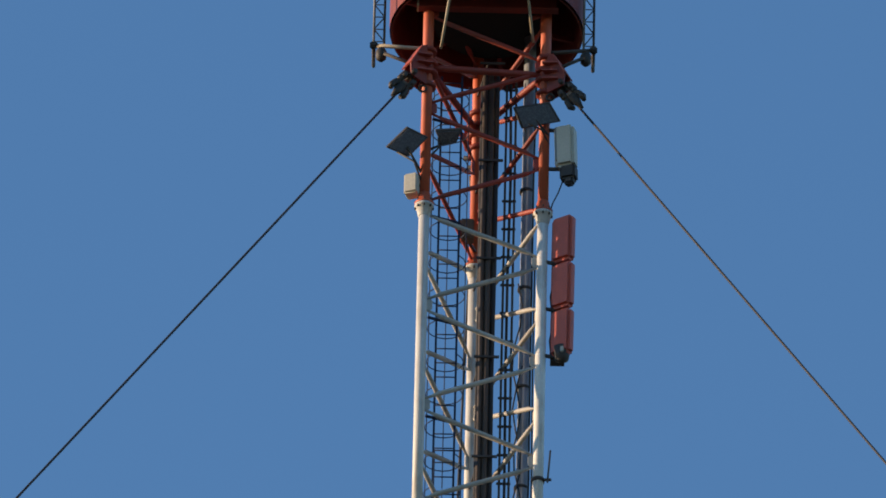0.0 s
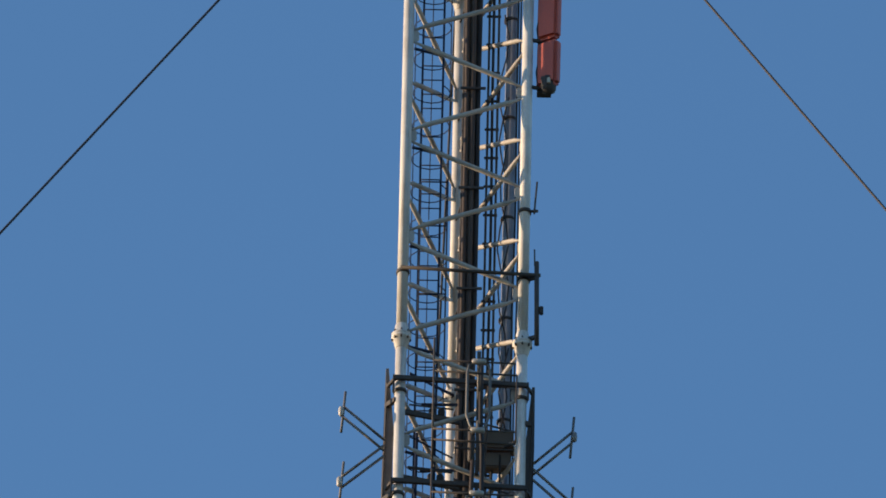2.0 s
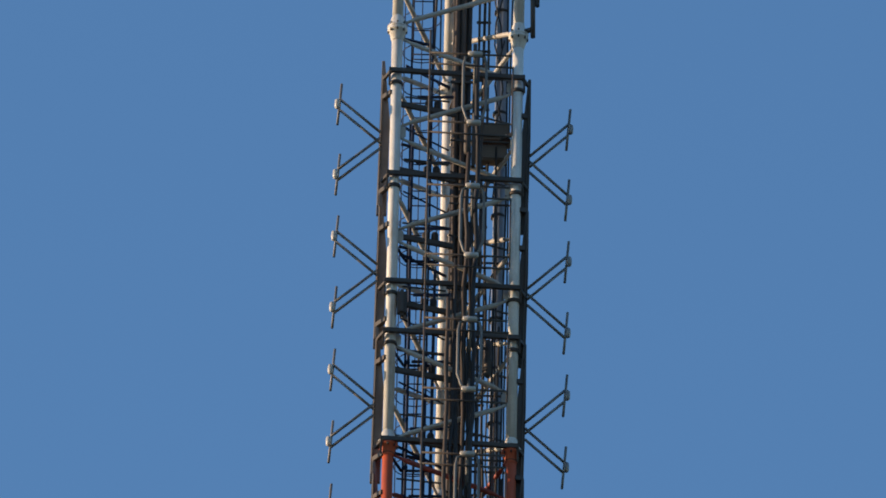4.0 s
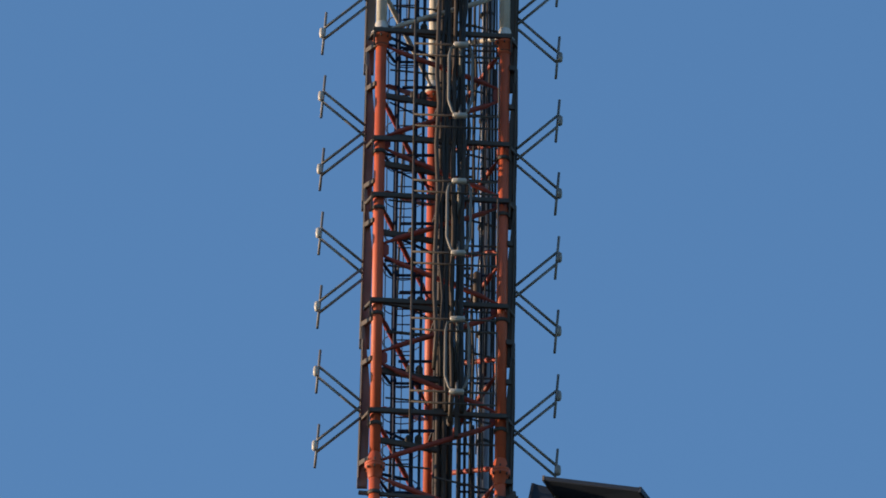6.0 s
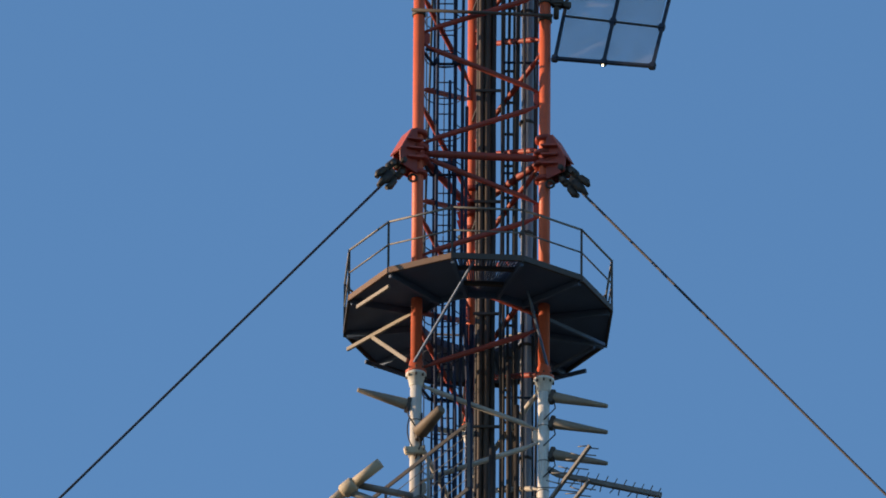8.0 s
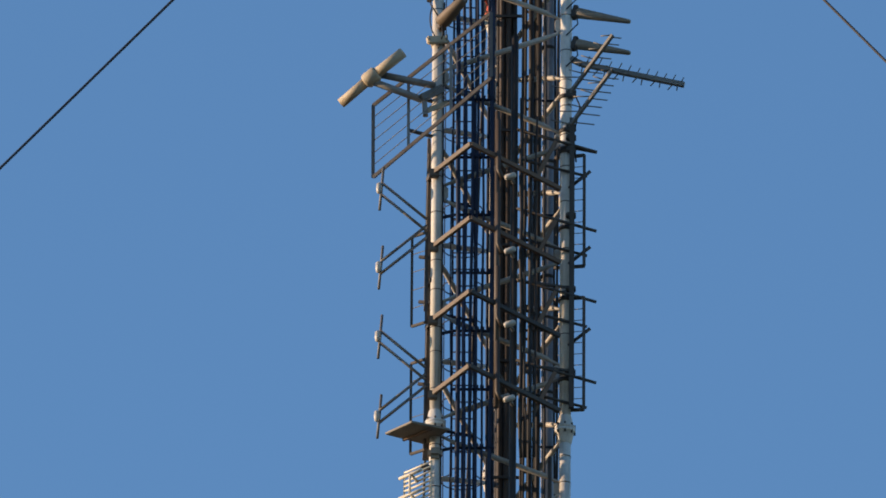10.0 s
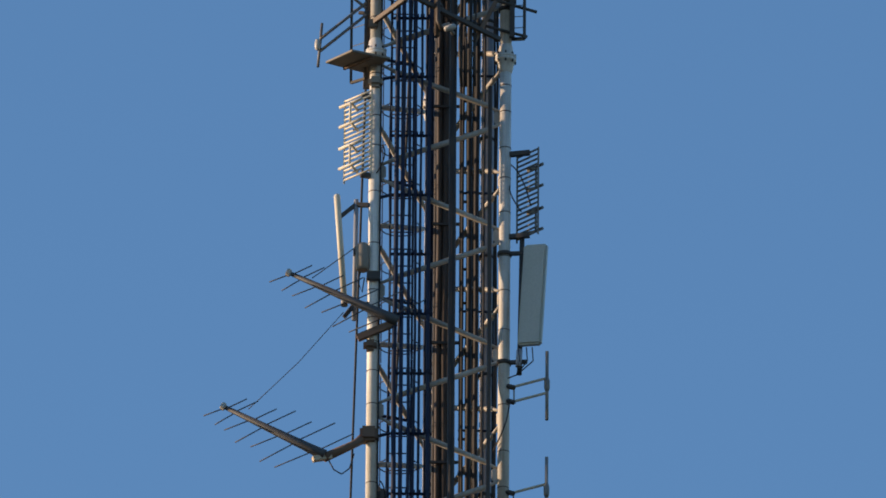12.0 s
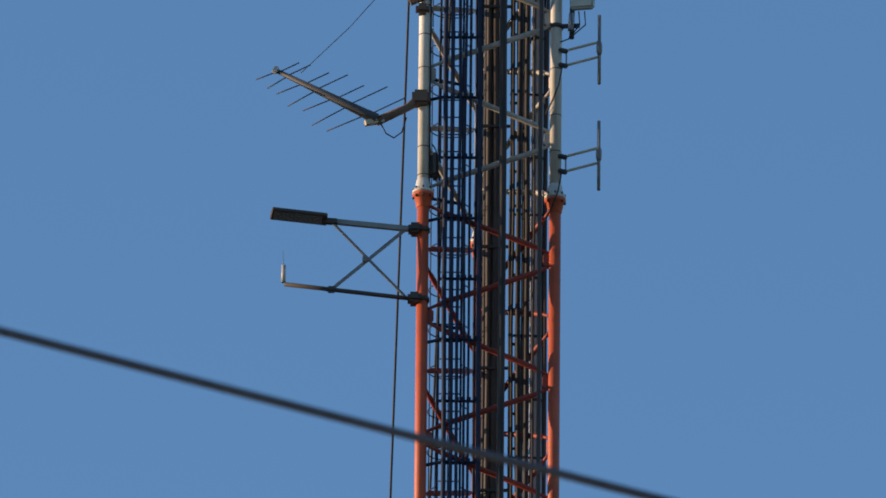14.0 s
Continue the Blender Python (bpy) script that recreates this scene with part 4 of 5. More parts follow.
tcl = thing("leg_clamp", on(LEG_L, 136.5), "tan clamp with bolts round a white leg", "clamp")
clamp_ring(LEG_L, 136.5, tcl, TAN)
part("plate", block(on(LEG_L, 136.5) + Vector((-0.02, -0.2, 0)), (0.42, 0.1, 0.16), pose(0, 0, 0, 0, -12, 20).to_3x3(), bevel=0.02), TAN, tcl)
for s in (-0.17, 0.17):
    part("bolt", path([on(LEG_L, 136.5 + s * 0.2) + Vector((s, -0.34, 0)), on(LEG_L, 136.5 + s * 0.2) + Vector((s, -0.1, 0))], 0.022, 8), GALV, tcl)


def wire_grid(corners, posts, wires, leg, label, r=0.03):
    """A reflector: a frame of tubes strung with level wires. corners: outer top, inner top, inner bottom, outer bottom."""
    c = [Vector(p) for p in corners]
    g = thing("wire_reflector", c[3], label, "antenna", "wire reflectors beside the mast")
    for a, b in ((0, 1), (1, 2), (2, 3), (3, 0)):
        part("frame_tube", bar(c[a], c[b], r * 2, r * 2, up=(0, 1, 0.2)), POSTS if r > 0.031 else DARK, g)
    for f in posts:
        part("post", bar(mixp(c[0], c[1], f), mixp(c[3], c[2], f), r * 1.7, r * 1.7, up=(0, 1, 0)), GALV, g)
    for i in range(1, wires + 1):
        f = i / (wires + 1)
        part("wire", path([mixp(c[0], c[3], f), mixp(c[1], c[2], f)], 0.009, 5), GALV, g)
    mid = mixp(c[0], c[2], 0.5)
    for f in (0.25, 0.75):
        p = mixp(mixp(c[0], c[1], posts[0] if posts else 0.5), mixp(c[3], c[2], posts[0] if posts else 0.5), f)
        part("arm", bar(p, on(leg, p.z - 0.1, 0.05), 0.06, 0.06), DARK, g)


wire_grid([(-2.44, -0.5, 135.33), (-0.16, -2.0, 136.58), (-0.15, -2.0, 135.15), (-2.43, -0.5, 133.75)], (0.3, 0.66), 5, LEG_L, "slanting wire reflector in a rusty tube frame", 0.034)
for k in range(2):
    z = 134.05 - k * 3.1
    wire_grid([(1.66, -0.9, z), (1.1, -0.2, z + 0.3), (1.1, -0.2, z - 2.1), (1.66, -0.9, z - 2.42)], (), 9, LEG_R, "narrow wire reflector in a dark tube frame")
for k in range(2):
    z = 132.4 - k * 2.75
    wire_grid([(-1.66, -0.6, z), (-1.38, -0.8, z), (-1.38, -0.8, z - 1.95), (-1.66, -0.6, z - 1.95)], (), 4, LEG_L, "small dark wire reflector behind a dipole post", 0.026)

# second dipole stack on the left leg
for z in (132.48, 129.26):
    dipole_bay(-1, -2.26, -1.36, -0.811, z, LEG_L, "grey twin-dipole antenna bay on a dark post beside a white leg", 0.86, 0.47)
# rusty outrigger channels that carry a face array
for z in (133.72, 132.11, 130.52, 128.91):
    ch = thing("outrigger_channel", (-1.25, -0.95, z), "rusty brown steel channel angled out from a white leg", "bracket", "outrigger channels")
    part("channel", bar((-1.27, -0.95, z - 0.11), (-0.53, -1.85, z + 0.06), 0.075, 0.1), BROWNRAD, ch)
    part("clamp_plate", block((-1.24, -0.98, z - 0.13), (0.18, 0.12, 0.18), bevel=0.02), BROWNRAD, ch)
    part("tie", bar((-0.53, -1.85, z + 0.06), (1.2, -0.92, z - 0.42), 0.075, 0.09), PLANK if z > 132 else DARK, ch)
    fa = thing("face_dipole", (0.35, -1.75, z - 0.4), "grey dipole with a pale cap in front of the cables", "antenna", "face dipoles")
    part("cap", path([(0.12, -1.7, z - 0.6), (0.15, -1.7, z - 0.59), (0.31, -1.7, z - 0.53), (0.34, -1.7, z - 0.52)], [0.03, 0.058, 0.058, 0.03], 12), PORC, fa, "pale ceramic cap")
    part("arm", path([(0.25, -1.68, z - 0.6), (0.3, -1.0, z - 0.35)], 0.035, 8), GALV, fa)
    part("riser", path([(0.08, -1.66, z - 0.6), (0.0, -1.66, z - 0.4), (0.0, -1.66, z + 0.7)], 0.045, 8), BROWNJ, fa)
for z in (134.2, 132.47, 130.93, 129.18):
    rt = thing("outrigger_tube", (1.3, -0.8, z), "dark steel tube laid across a white leg", "bracket", "tubes across the leg")
    part("tube", path([(0.35, -1.05, z + 0.33), (1.9, -0.75, z)], 0.032, 8), DARK, rt)
    part("tube", path([(0.45, -0.9, z - 0.25), (1.72, -0.72, z - 0.52)], 0.03, 8), DARK, rt)
    part("brace", bar((0.7, -1.05, z - 0.8), (1.15, -0.88, z + 0.25), 0.06, 0.08), PLANK, rt)
    clamp_ring(LEG_R, z + 0.1, rt)
for z in (131.95, 130.18, 133.6):
    st = thing("short_tube", (1.45, -0.7, z), "short dark tube end angled up beside a leg", "tube", "short tubes beside the leg")
    part("tube", path([(1.3, -0.66, z - 0.2), (1.78, -0.9, z + 0.1)], 0.034, 8), DARK, st)
mp = thing("mounting_post", on(LEG_R, 128.6) + Vector((0.12, -0.2, 0)), "dark steel mounting post clamped beside a white leg", "post")
part("post", bar(on(LEG_R, 134.9) + Vector((0.12, -0.2, 0)), on(LEG_R, 128.6) + Vector((0.12, -0.2, 0)), 0.1, 0.09, up=(0, 1, 0)), DARK, mp)
for z in (134.5, 132.8, 131.2, 129.4):
    part("clamp", block(on(LEG_R, z) + Vector((0.1, -0.14, 0)), (0.2, 0.16, 0.1), bevel=0.02), DARK, mp)
for z in (131.2, 129.4):
    part("arm", bar(on(LEG_R, z) + Vector((0.1, -0.2, 0)), (0.38, -1.1, z), 0.05, 0.05), DARK, mp)
for x, r, top in ((0.44, 0.034, 135.2), (0.53, 0.024, 134.4), (0.62, 0.028, 133.6), (0.73, 0.02, 134.8)):
    pts = [(x + rng.uniform(-0.02, 0.02), -1.1 + rng.uniform(-0.04, 0.04), top - j * (top - 127.4) / 9) for j in range(10)]
    solo("harness_cable", path(pts, r, 8), BLACK, pts[-1], "dark feed cable running down behind the face dipoles", "cable", "feed cables of the face dipoles")
pair = thing("feed_pipe", (-0.02, -1.62, 128.3), "dusty vertical feed pipe in front of the cable bundle", "pipe")
part("pipe", path([(-0.02, -1.62, 134.6), (-0.02, -1.62, 128.2)], 0.05, 12), BROWNJ, pair)
part("bracket", bar((-0.02, -1.6, 133.6), (0.3, -0.9, 133.3), 0.05, 0.06), DARK, pair)
part("bracket", bar((-0.02, -1.6, 129.0), (0.3, -0.9, 128.8), 0.05, 0.06), DARK, pair)


def comb(p, q, count, l0, l1, across, leg_point, label, r=0.045, taper=0.7, tip=None, material=None, crossed=False):
    """A boom from root p to tip q with paired rods, longest at the root; across: the rods' direction."""
    p, q, across = Vector(p), Vector(q), Vector(across).normalized()
    a = thing("log_periodic_antenna", p, label, "antenna", "boom antennas with rods")
    material = material or DARK
    boom = part("boom", bar(p, q, r * 2, r * 2.2) if taper >= 1 else path([p, mixp(p, q, 0.12), q], [r * 1.15, r, r * taper], 10), material, a)
    for i in range(count):
        f = 1 - (0.02 + 0.88 * (1 - i / (count - 1)) ** 1.15) if crossed else 0.04 + 0.92 * (i / (count - 1)) ** 0.9
        half = l0 + (l1 - l0) * f
        c = mixp(p, q, f)
        s = 1 if i % 2 else -1
        wob = 1 + 0.06 * math.sin(i * 2.3)
        lift = Vector((0, 0, 0.035 * s)) if crossed else Vector()
        part("rod", path([c + lift, c + lift + across * half * wob], 0.012, 6), material, a)
        part("rod", path([c - lift + (q - p).normalized() * 0.05 * s, c - lift - across * half * wob], 0.012, 6), material, a)
    if tip:
        part("end_cap", block(q, (0.1, 0.13, 0.13), frame_axes(q - p), bevel=0.02), tip, a, "pale end cap")
    if leg_point is not None:
        part("mount", bar(p, leg_point, 0.09, 0.11), material, a)
    return a


comb((1.6, -0.7, 136.16), (3.6, -0.8, 135.66), 11, 0.2, 0.16, (0.33, -0.5, 0.45), on(LEG_R, 136.3, 0.1), "grey long-boom rod antenna pointing outward", 0.045, 1, None, STEEL)
comb((1.42, -0.85, 135.5), (2.2, -1.55, 136.35), 8, 0.44, 0.2, (0.9, -0.1, -0.16), on(LEG_R, 135.5, 0.1), "rod antenna on a faded boom slanting up", 0.033, 1, None, STEEL)
comb((1.4, -0.85, 134.75), (2.2, -1.55, 135.6), 8, 0.44, 0.2, (0.9, -0.1, -0.16), on(LEG_R, 134.75, 0.1), "rod antenna on a faded boom slanting up", 0.033, 1, None, STEEL)
mj = thing("mount_cluster", on(LEG_R, 135.0, 0.15), "dark clamp cluster with cables on a white leg", "clamp")
for z in (135.45, 134.7, 134.25):
    clamp_ring(LEG_R, z, mj)
    part("plate", block(on(LEG_R, z) + Vector((0.1, -0.18, 0)), (0.2, 0.1, 0.2), bevel=0.03), DARK, mj)
part("cable", path([on(LEG_R, 135.6, 0.15), on(LEG_R, 135.2, 0.3), on(LEG_R, 134.6, 0.16), on(LEG_R, 134.0, 0.22)], 0.016, 6), BLACK, mj)
sb = thing("spare_boom", on(LEG_R, 134.3, 0.2), "bare dark tube sticking out from a leg", "tube")
part("tube", path([on(LEG_R, 134.35, 0.1), (1.9, -0.8, 134.17)], 0.035, 10), DARK, sb)

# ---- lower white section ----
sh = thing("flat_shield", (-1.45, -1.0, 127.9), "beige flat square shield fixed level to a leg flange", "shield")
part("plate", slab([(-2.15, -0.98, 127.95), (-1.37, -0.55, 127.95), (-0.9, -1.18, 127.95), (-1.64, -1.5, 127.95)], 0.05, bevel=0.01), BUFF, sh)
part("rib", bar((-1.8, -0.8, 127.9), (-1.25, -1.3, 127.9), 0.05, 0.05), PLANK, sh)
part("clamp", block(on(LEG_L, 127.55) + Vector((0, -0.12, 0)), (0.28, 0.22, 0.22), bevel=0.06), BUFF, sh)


def grid_panel(base, across, z_top, z_low, leg, material, label, s, reach=0.6, depth=0.28):
    """Two stacked screen-backed dipole panels: a sheet of level bars with twin dipoles in front."""
    base, across = Vector(base), Vector(across)
    out = Vector((across.y, -across.x, 0)).normalized() * s
    g = thing("grid_panel_antenna", (base.x, base.y, z_low), label, "antenna", "grid panel antennas")
    for f in (0, 1):
        part("upright", bar((base + across * f) + Vector((0, 0, z_top)), (base + across * f) + Vector((0, 0, z_low)), 0.035, 0.035, up=(0, 1, 0)), material, g)
    mid = base + across * 0.5
    n = 18
    for i in range(n):
        z = z_top + (z_low - z_top) * (i + 0.3) / n
        part("bar", path([base + Vector((0, 0, z)), base + across + Vector((0, 0, z))], 0.02, 6), material, g)
    for f in (0.14, 0.38, 0.64, 0.88):
        z = z_top + (z_low - z_top) * f
        c = mid + out * depth + Vector((0, 0, z))
        part("dipole", path([c - across * reach, c + across * reach], 0.03, 8), material, g)
        part("stem", path([c, mid + Vector((0, 0, z - 0.1))], 0.028, 8), material, g)
    for a, b in ((0.14, 0.38), (0.64, 0.88)):
        za, zb = z_top + (z_low - z_top) * a, z_top + (z_low - z_top) * b
        part("feed_bar", path([mid + out * (depth + 0.02) + Vector((0, 0, za)), mid + out * (depth + 0.02) + Vector((0, 0, zb))], 0.022, 6), material, g)
    for f in (0.02, 0.97):
        z = z_top + (z_low - z_top) * f
        part("bracket", bar(base + across * 0.6 + Vector((0, 0, z)), on(leg, z, 0.1), 0.08, 0.1), DARK, g)
    return g


grid_panel((-1.77, -0.65, 0), (0.52, -0.5, 0), 127.3, 125.52, LEG_L, CREAM, "cream grid-backed dipole panel antenna, sunlit", 1, 0.42, 0.2)
grid_panel((1.54, -0.5, 0), (0.4, -0.42, 0), 126.2, 124.35, LEG_R, STEEL, "grey grid-backed dipole panel antenna on a mast leg", -1, 0.36, 0.2)

wp = thing("whip_antenna", (-1.74, -0.9, 122.9), "slim cream tubular whip antenna on two brackets", "antenna")
part("tube", path([(-1.905, -0.95, 125.13), (-1.9, -0.95, 125.1), (-1.74, -0.95, 122.9)], [0.05, 0.062, 0.058], 14), CREAM, wp)
part("foot", path([(-1.74, -0.95, 122.95), (-1.735, -0.95, 122.78)], 0.065, 12), GALV, wp)
part("back_pipe", path([(-1.53, -0.8, 125.1), (-1.55, -0.8, 122.55)], 0.045, 12), BLUEGREY, wp)
for z, x in ((124.85, -1.86), (122.75, -1.74)):
    part("bracket", bar((x, -0.93, z - 0.2), (-1.54, -0.8, z + 0.15), 0.05, 0.08), DARK, wp)
    part("bracket", bar((-1.58, -0.8, z + 0.15), on(LEG_L, z + 0.1, 0.1), 0.06, 0.09), DARK, wp)
fb = thing("filter_can", (-1.42, -0.85, 123.6), "beige rounded filter can on a pipe", "filter box")
part("can", lathe((-1.4, -0.9, 123.55), [(0.1, 0.0), (0.13, 0.06), (0.14, 0.5), (0.1, 0.56)], 16), BUFF, fb)
part("bracket", bar((-1.58, -0.86, 123.95), (-1.38, -0.86, 123.95), 0.1, 0.12), DARK, fb)
part("cable", path([(-1.44, -0.92, 123.5), (-1.48, -0.92, 123.3), (-1.4, -0.9, 123.1), (-1.36, -0.9, 123.4)], 0.014, 6), BLACK, fb)
lb = thing("leg_band", on(LEG_L, 123.4), "dark steel band round a white leg", "clamp")
clamp_ring(LEG_L, 123.4, lb)
part("lug", block(on(LEG_L, 123.4) + Vector((0.0, -0.17, 0)), (0.26, 0.08, 0.2), bevel=0.02), DARK, lb)

# two log-periodic antennas and the chain between them
lp1 = comb((-0.72, -1.05, 122.42), (-2.8, -1.3, 123.3), 7, 0.84, 0.42, (0.8, -0.1, 0.375), None, "grey log-periodic rod antenna pointing up and out", 0.095, 0.42, PORC, LPGREY, True)
part("mount", bar((-0.75, -1.0, 122.42), (-1.48, -0.95, 122.1), 0.1, 0.14), PLANK, lp1)
part("clamp", block(on(LEG_L, 121.95) + Vector((-0.05, -0.12, 0)), (0.26, 0.24, 0.22), bevel=0.06), PLANK, lp1)
lp2 = comb((-2.08, -1.3, 119.47), (-4.0, -1.5, 120.38), 7, 0.88, 0.42, (0.8, -0.1, 0.375), None, "grey log-periodic rod antenna on a long bracket", 0.095, 0.42, PORC, LPGREY, True)
part("mount", path([(-2.08, -1.28, 119.43), (-1.5, -1.02, 119.85), on(LEG_L, 120.08, 0.12)], [0.09, 0.075, 0.11], 12), PLANK, lp2)
part("tail", bar((-2.3, -1.35, 119.36), (-1.95, -1.25, 119.47), 0.12, 0.1), TAN, lp2)
clamp_ring(LEG_L, 120.05, lp2, PLANK)
part("clamp", block(on(LEG_L, 120.08) + Vector((-0.06, -0.1, 0)), (0.34, 0.3, 0.3), bevel=0.05), PLANK, lp2)
part("cable", path([(-2.0, -1.35, 119.35), (-1.9, -1.35, 119.15), (-1.75, -1.3, 119.08), (-1.6, -1.2, 119.25), (-1.52, -1.1, 119.6)], 0.014, 6), BLACK, lp2)
stay = solo("stay_line", path([(-3.52, -1.45, 120.35), (-2.6, -1.2, 121.45), (-1.75, -1.0, 122.62)], 0.008, 6), DARK, (-3.52, -1.45, 120.35), "thin dark stay line between two antennas", "line")
stay2 = solo("stay_line", path([(-2.35, -1.28, 123.2), (-1.5, -0.95, 124.05)], 0.01, 6), DARK, (-2.35, -1.28, 123.2), "thin dark stay line to an antenna boom", "line")
ib = thing("inner_box", (-0.95, -0.6, 118.6), "dark rounded box between leg and cables", "box")
part("body", block((-0.98, -0.75, 118.75), (0.16, 0.3, 0.5), bevel=0.05), DARK, ib)
part("strap", bar((-1.0, -0.75, 118.75), on(LEG_L, 118.75, -0.05), 0.05, 0.06), DARK, ib)

pp = thing("sector_panel", (1.75, -0.8, 121.9), "tall pale flat panel antenna on two clamps", "antenna")
TP = frame_axes((0.95, -0.28, -0.05), (0.055, 0.0, 1))
part("radome", block((1.85, -0.9, 123.06), (0.46, 0.15, 2.12), TP, bevel=0.035), PALE, pp)
part("back_plate", block((1.79, -0.78, 123.06), (0.3, 0.08, 1.9), TP, bevel=0.01), GALV, pp)
for z in (124.05, 121.75):
    part("bracket", bar((1.75, -0.7, z), on(LEG_R, z, 0.1), 0.06, 0.08), DARK, pp)
    clamp_ring(LEG_R, z, pp)
part("mount_pipe", path([(1.64, -0.66, 124.4), (1.6, -0.66, 121.5)], 0.05, 10), DARK, pp)
part("connector", path([(1.6, -0.8, 121.95), (1.58, -0.8, 121.6)], 0.06, 10), BLUEGREY, pp)
for dx in (-0.1, 0.05, 0.16):
    part("cable", path([(1.68 + dx, -0.85, 121.98), (1.7 + dx, -0.85, 121.7), (1.55, -0.75, 121.45), (1.38, -0.7, 121.4)], 0.013, 6), BLACK, pp)


def end_dipole(z, label):
    d = thing("side_dipole", on(LEG_R, z, 0.1), label, "antenna", "folded dipoles on the right-hand leg")
    part("dipole", path([(2.125, -0.72, z + 0.72), (2.125, -0.72, z - 0.72)], 0.032, 12), GALV, d)
    part("hub", path([(2.125, -0.72, z + 0.17), (2.125, -0.72, z + 0.1), (2.125, -0.72, z - 0.05), (2.125, -0.72, z - 0.12)], [0.034, 0.055, 0.055, 0.034], 12), GALV, d)
    for dz, zr in ((0.16, -0.03), (-0.15, -0.34)):
        part("arm", bar((2.12, -0.72, z + dz), (1.42, -0.68, z + zr), 0.035, 0.045), TAN, d)
        part("clamp_plate", block((1.44, -0.72, z + zr), (0.18, 0.1, 0.08), pose(0, 0, 0, 0, 14, 0).to_3x3(), bevel=0.02), DARK, d)
    part("link", bar((1.5, -0.7, z - 0.02), (1.5, -0.7, z - 0.3), 0.03, 0.04, up=(0, 1, 0)), GALV, d)
    part("cable", path([(1.43, -0.8, z - 0.35), (1.36, -0.85, z - 0.8), (1.25, -0.82, z - 1.1), (1.1, -0.6, z - 1.35)], 0.014, 6), BLACK, d)


for z in (121.24, 119.02):
    end_dipole(z, "grey vertical dipole antenna on two short arms")

# ---- lamp bracket on the upper red part below ----
la = thing("lamp_bracket", on(LEG_L, 116.6, 0.1), "steel cross-braced bracket with a flat dark lamp and white rod", "lamp bracket")
A0, A1 = Vector((-1.33, -0.86, 117.38)), Vector((-3.0, -1.0, 117.48))
B0, B1 = Vector((-1.33, -0.86, 115.94)), Vector((-3.78, -1.0, 116.16))
part("top_arm", bar(A0, A1, 0.08, 0.1), GALV, la)
part("low_arm", path([B0, mixp(B0, B1, 0.62), B1], 0.042, 10), DARK, la)
part("diagonal", bar(mixp(A0, A1, 0.95), mixp(B0, B1, 0.06), 0.035, 0.05), GALV, la)
part("diagonal", bar(mixp(A0, A1, 0.1), mixp(B0, B1, 0.64), 0.04, 0.06), GALV, la)
part("cross_plate", block((-2.27, -0.95, 116.72), (0.1, 0.05, 0.12), bevel=0.01), GALV, la)
for p in (A0, B0):
    part("clamp", block(p + Vector((0, 0, 0)), (0.26, 0.34, 0.2), bevel=0.05), DARK, la)
    clamp_ring(LEG_L, p.z, la)
part("collar", block(mixp(B0, B1, 0.64), (0.18, 0.12, 0.12), bevel=0.03), DARK, la)
head = part("lamp_head", slab([(-4.03, -1.25, 117.62), (-2.98, -1.25, 117.5), (-3.0, -0.8, 117.5), (-4.08, -0.8, 117.62)], 0.075, bevel=0.02), DARK, la, "flat dark lamp head")
part("glass", slab([(-3.97, -1.2, 117.572), (-3.08, -1.2, 117.47), (-3.1, -0.85, 117.47), (-4.01, -0.85, 117.572)], 0.014), LENS, head)
part("lamp_stem", bar((-3.05, -1.0, 117.48), (-2.8, -1.0, 117.46), 0.12, 0.1), DARK, la)
part("rod", path([(-3.8, -1.0, 116.2), (-3.8, -1.0, 116.55)], 0.042, 12), PORC, la, "small white rod")
part("needle", path([(-3.8, -1.0, 116.55), (-3.82, -1.0, 116.85)], 0.006, 5), GALV, la)

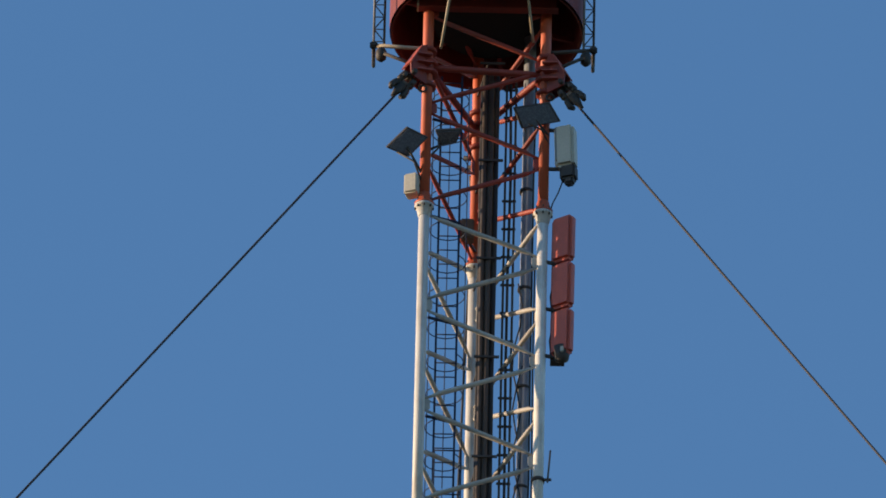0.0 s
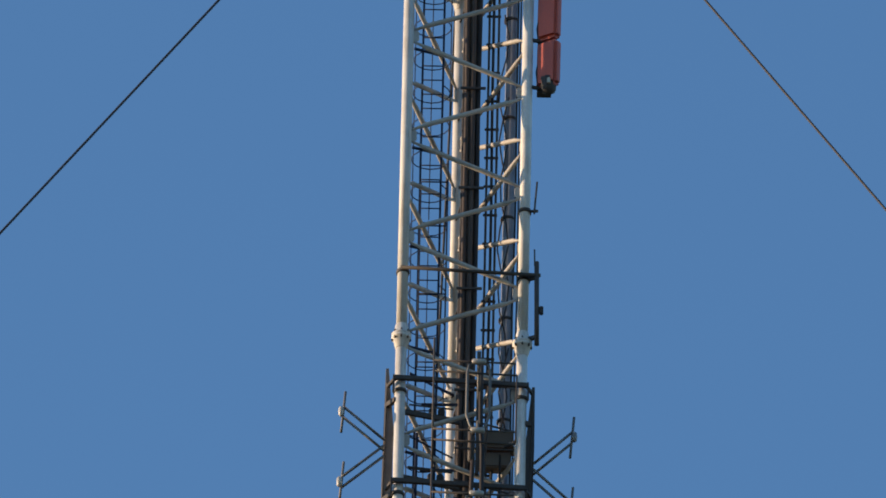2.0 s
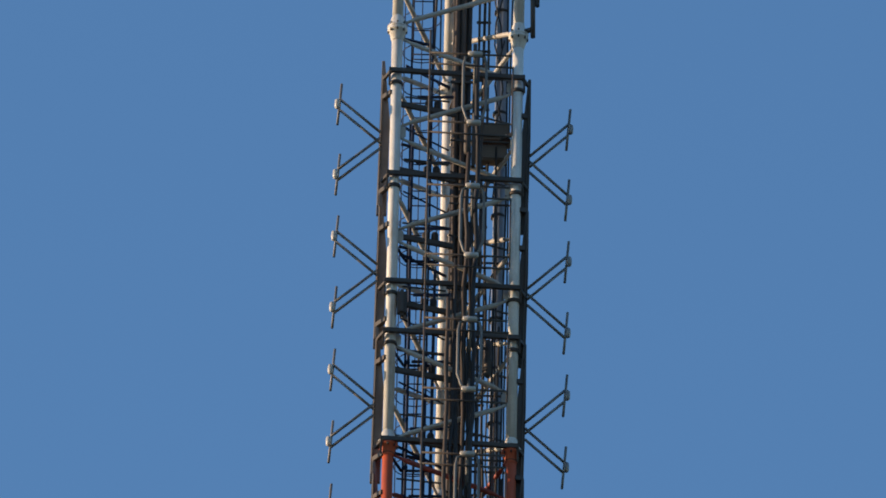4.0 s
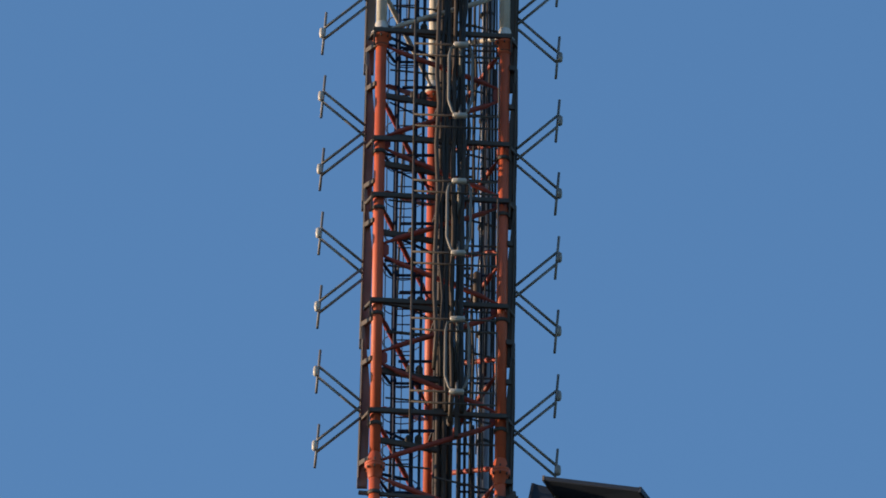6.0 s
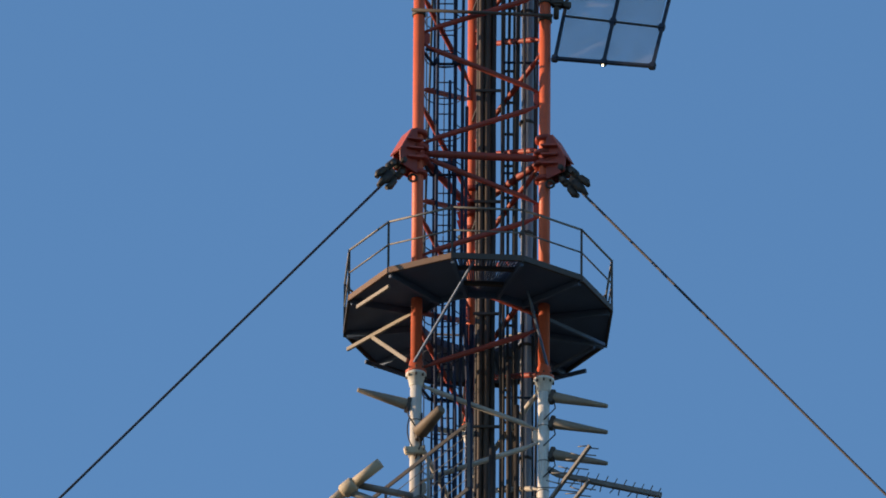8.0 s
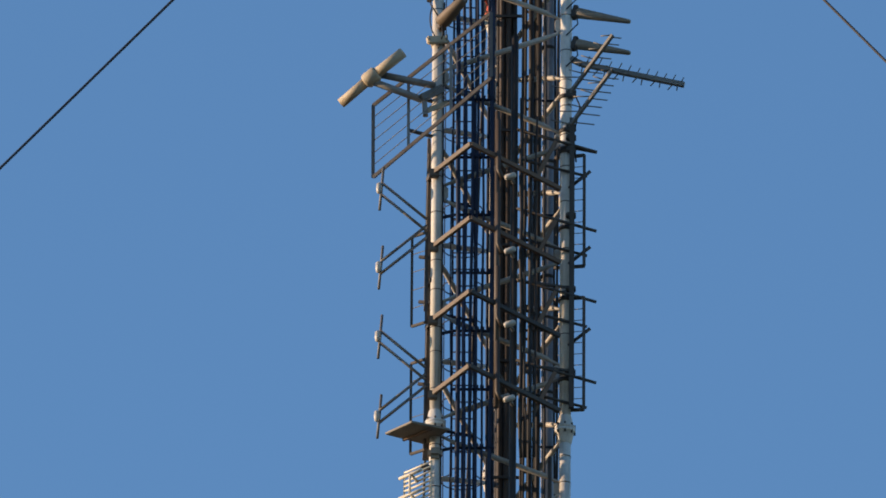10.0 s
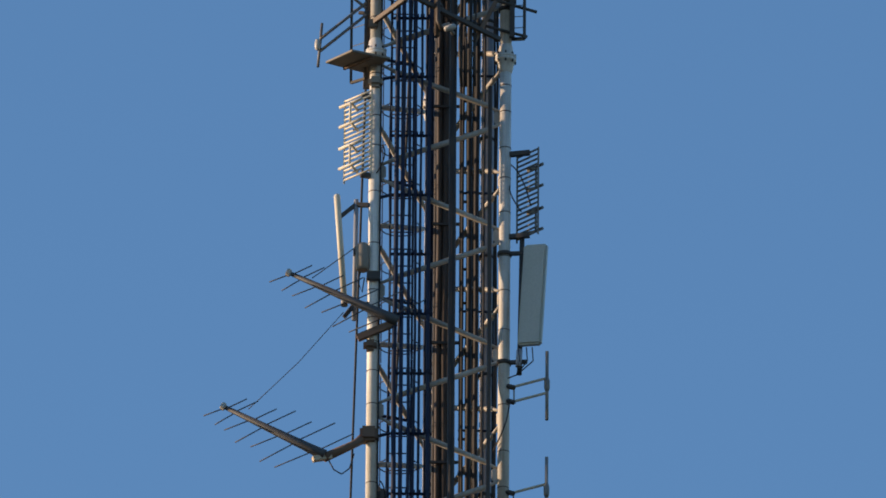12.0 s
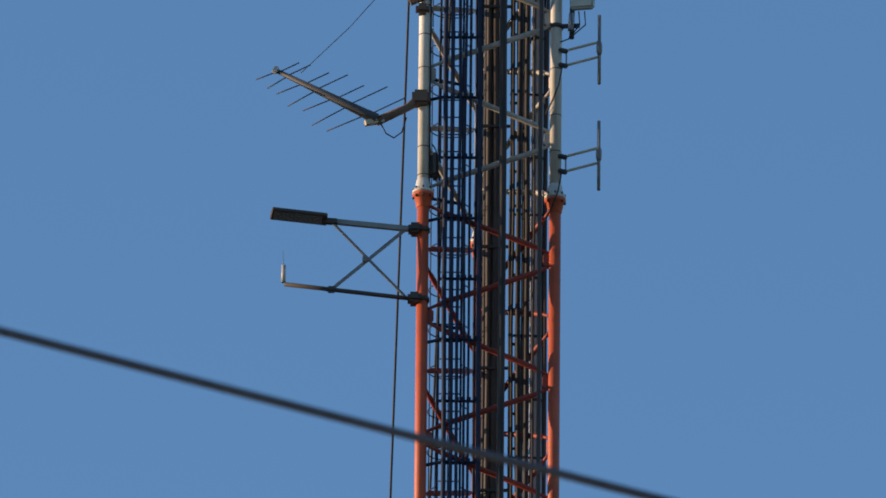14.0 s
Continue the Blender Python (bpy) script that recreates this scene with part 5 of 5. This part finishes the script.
# ---- cables strapped along the legs ----
def leg_cable(leg, top, low, angle, r, label):
    w = pose(0, 0, 0, 0, 0, angle).to_3x3() @ Vector((leg.x, leg.y, 0)).normalized()
    c = thing("leg_cable", on(leg, low), label, "cable", "cables strapped to the legs")
    pts, z = [], top
    while z > low:
        pts.append(on(leg, z) + w * (LEG_RADIUS + r + rng.uniform(0, 0.012)))
        z -= 0.6
    part("cable", path(pts, r, 6), BLACK, c)
    z = top - 0.15
    while z > low:
        part("band", lathe(on(leg, z), [(0.1125, -0.008), (0.118, -0.008), (0.118, 0.008), (0.1125, 0.008)], 16), DARK, c)
        z -= rng.uniform(0.5, 1.1)


leg_cable(LEG_L, 137.4, 118.2, 115, 0.016, "thin black cable strapped along a white leg with bands")
leg_cable(LEG_R, 137.4, 122.3, 160, 0.018, "thin black cable strapped along a white leg with bands")
leg_cable(LEG_R, 121.0, 118.8, 150, 0.016, "thin black cable strapped along a mast leg with bands")
for k, (a, b, c) in enumerate((((1.42, -0.75, 125.9), (1.66, -0.95, 125.6), (1.8, -0.8, 125.0)), ((1.4, -0.75, 125.45), (1.35, -0.98, 125.2), (1.62, -0.75, 124.9)), ((-1.05, -0.75, 126.3), (-0.9, -1.05, 126.0), (-1.15, -0.95, 125.6)),
                                ((-1.02, -0.75, 119.2), (-0.86, -0.98, 118.9), (-0.95, -0.8, 118.4)), ((-1.3, -0.95, 137.3), (-1.42, -1.0, 136.9), (-1.24, -0.95, 136.6)))):
    a, b, c = Vector(a), Vector(b), Vector(c)
    pts = [a.lerp(b, t).lerp(b.lerp(c, t), t) for t in (j / 8 for j in range(9))]
    solo("cable_loop", path(pts, 0.013, 6), BLACK, c, "slack black cable loop beside a mast leg", "cable", "slack cable loops")

# ---- overhead cable close to the camera ----
cable_pts = []
for i in range(-44, 45):
    x = i * 0.3
    cable_pts.append((x, -233.0, 9.652 - 0.268 * x + 0.002 * x * x))
solo("overhead_cable", path(cable_pts, 0.0066, 8), ROPE, (0, -233, 9.65), "dark sagging overhead cable crossing close by", "cable")
for p in (cable_pts[0], cable_pts[-1]):
    up = thing("utility_pole", (p[0], p[1] + 0.12, 0), "grey wooden pole that carries an overhead cable", "pole", "poles of the overhead cable")
    part("shaft", path([(p[0], p[1] + 0.12, 0), (p[0], p[1] + 0.12, p[2] + 0.4)], [0.15, 0.1], 14), PLANK, up)
    part("hook", path([(p[0], p[1], p[2] - 0.03), (p[0], p[1] + 0.12, p[2] + 0.02)], 0.02, 8), DARK, up)
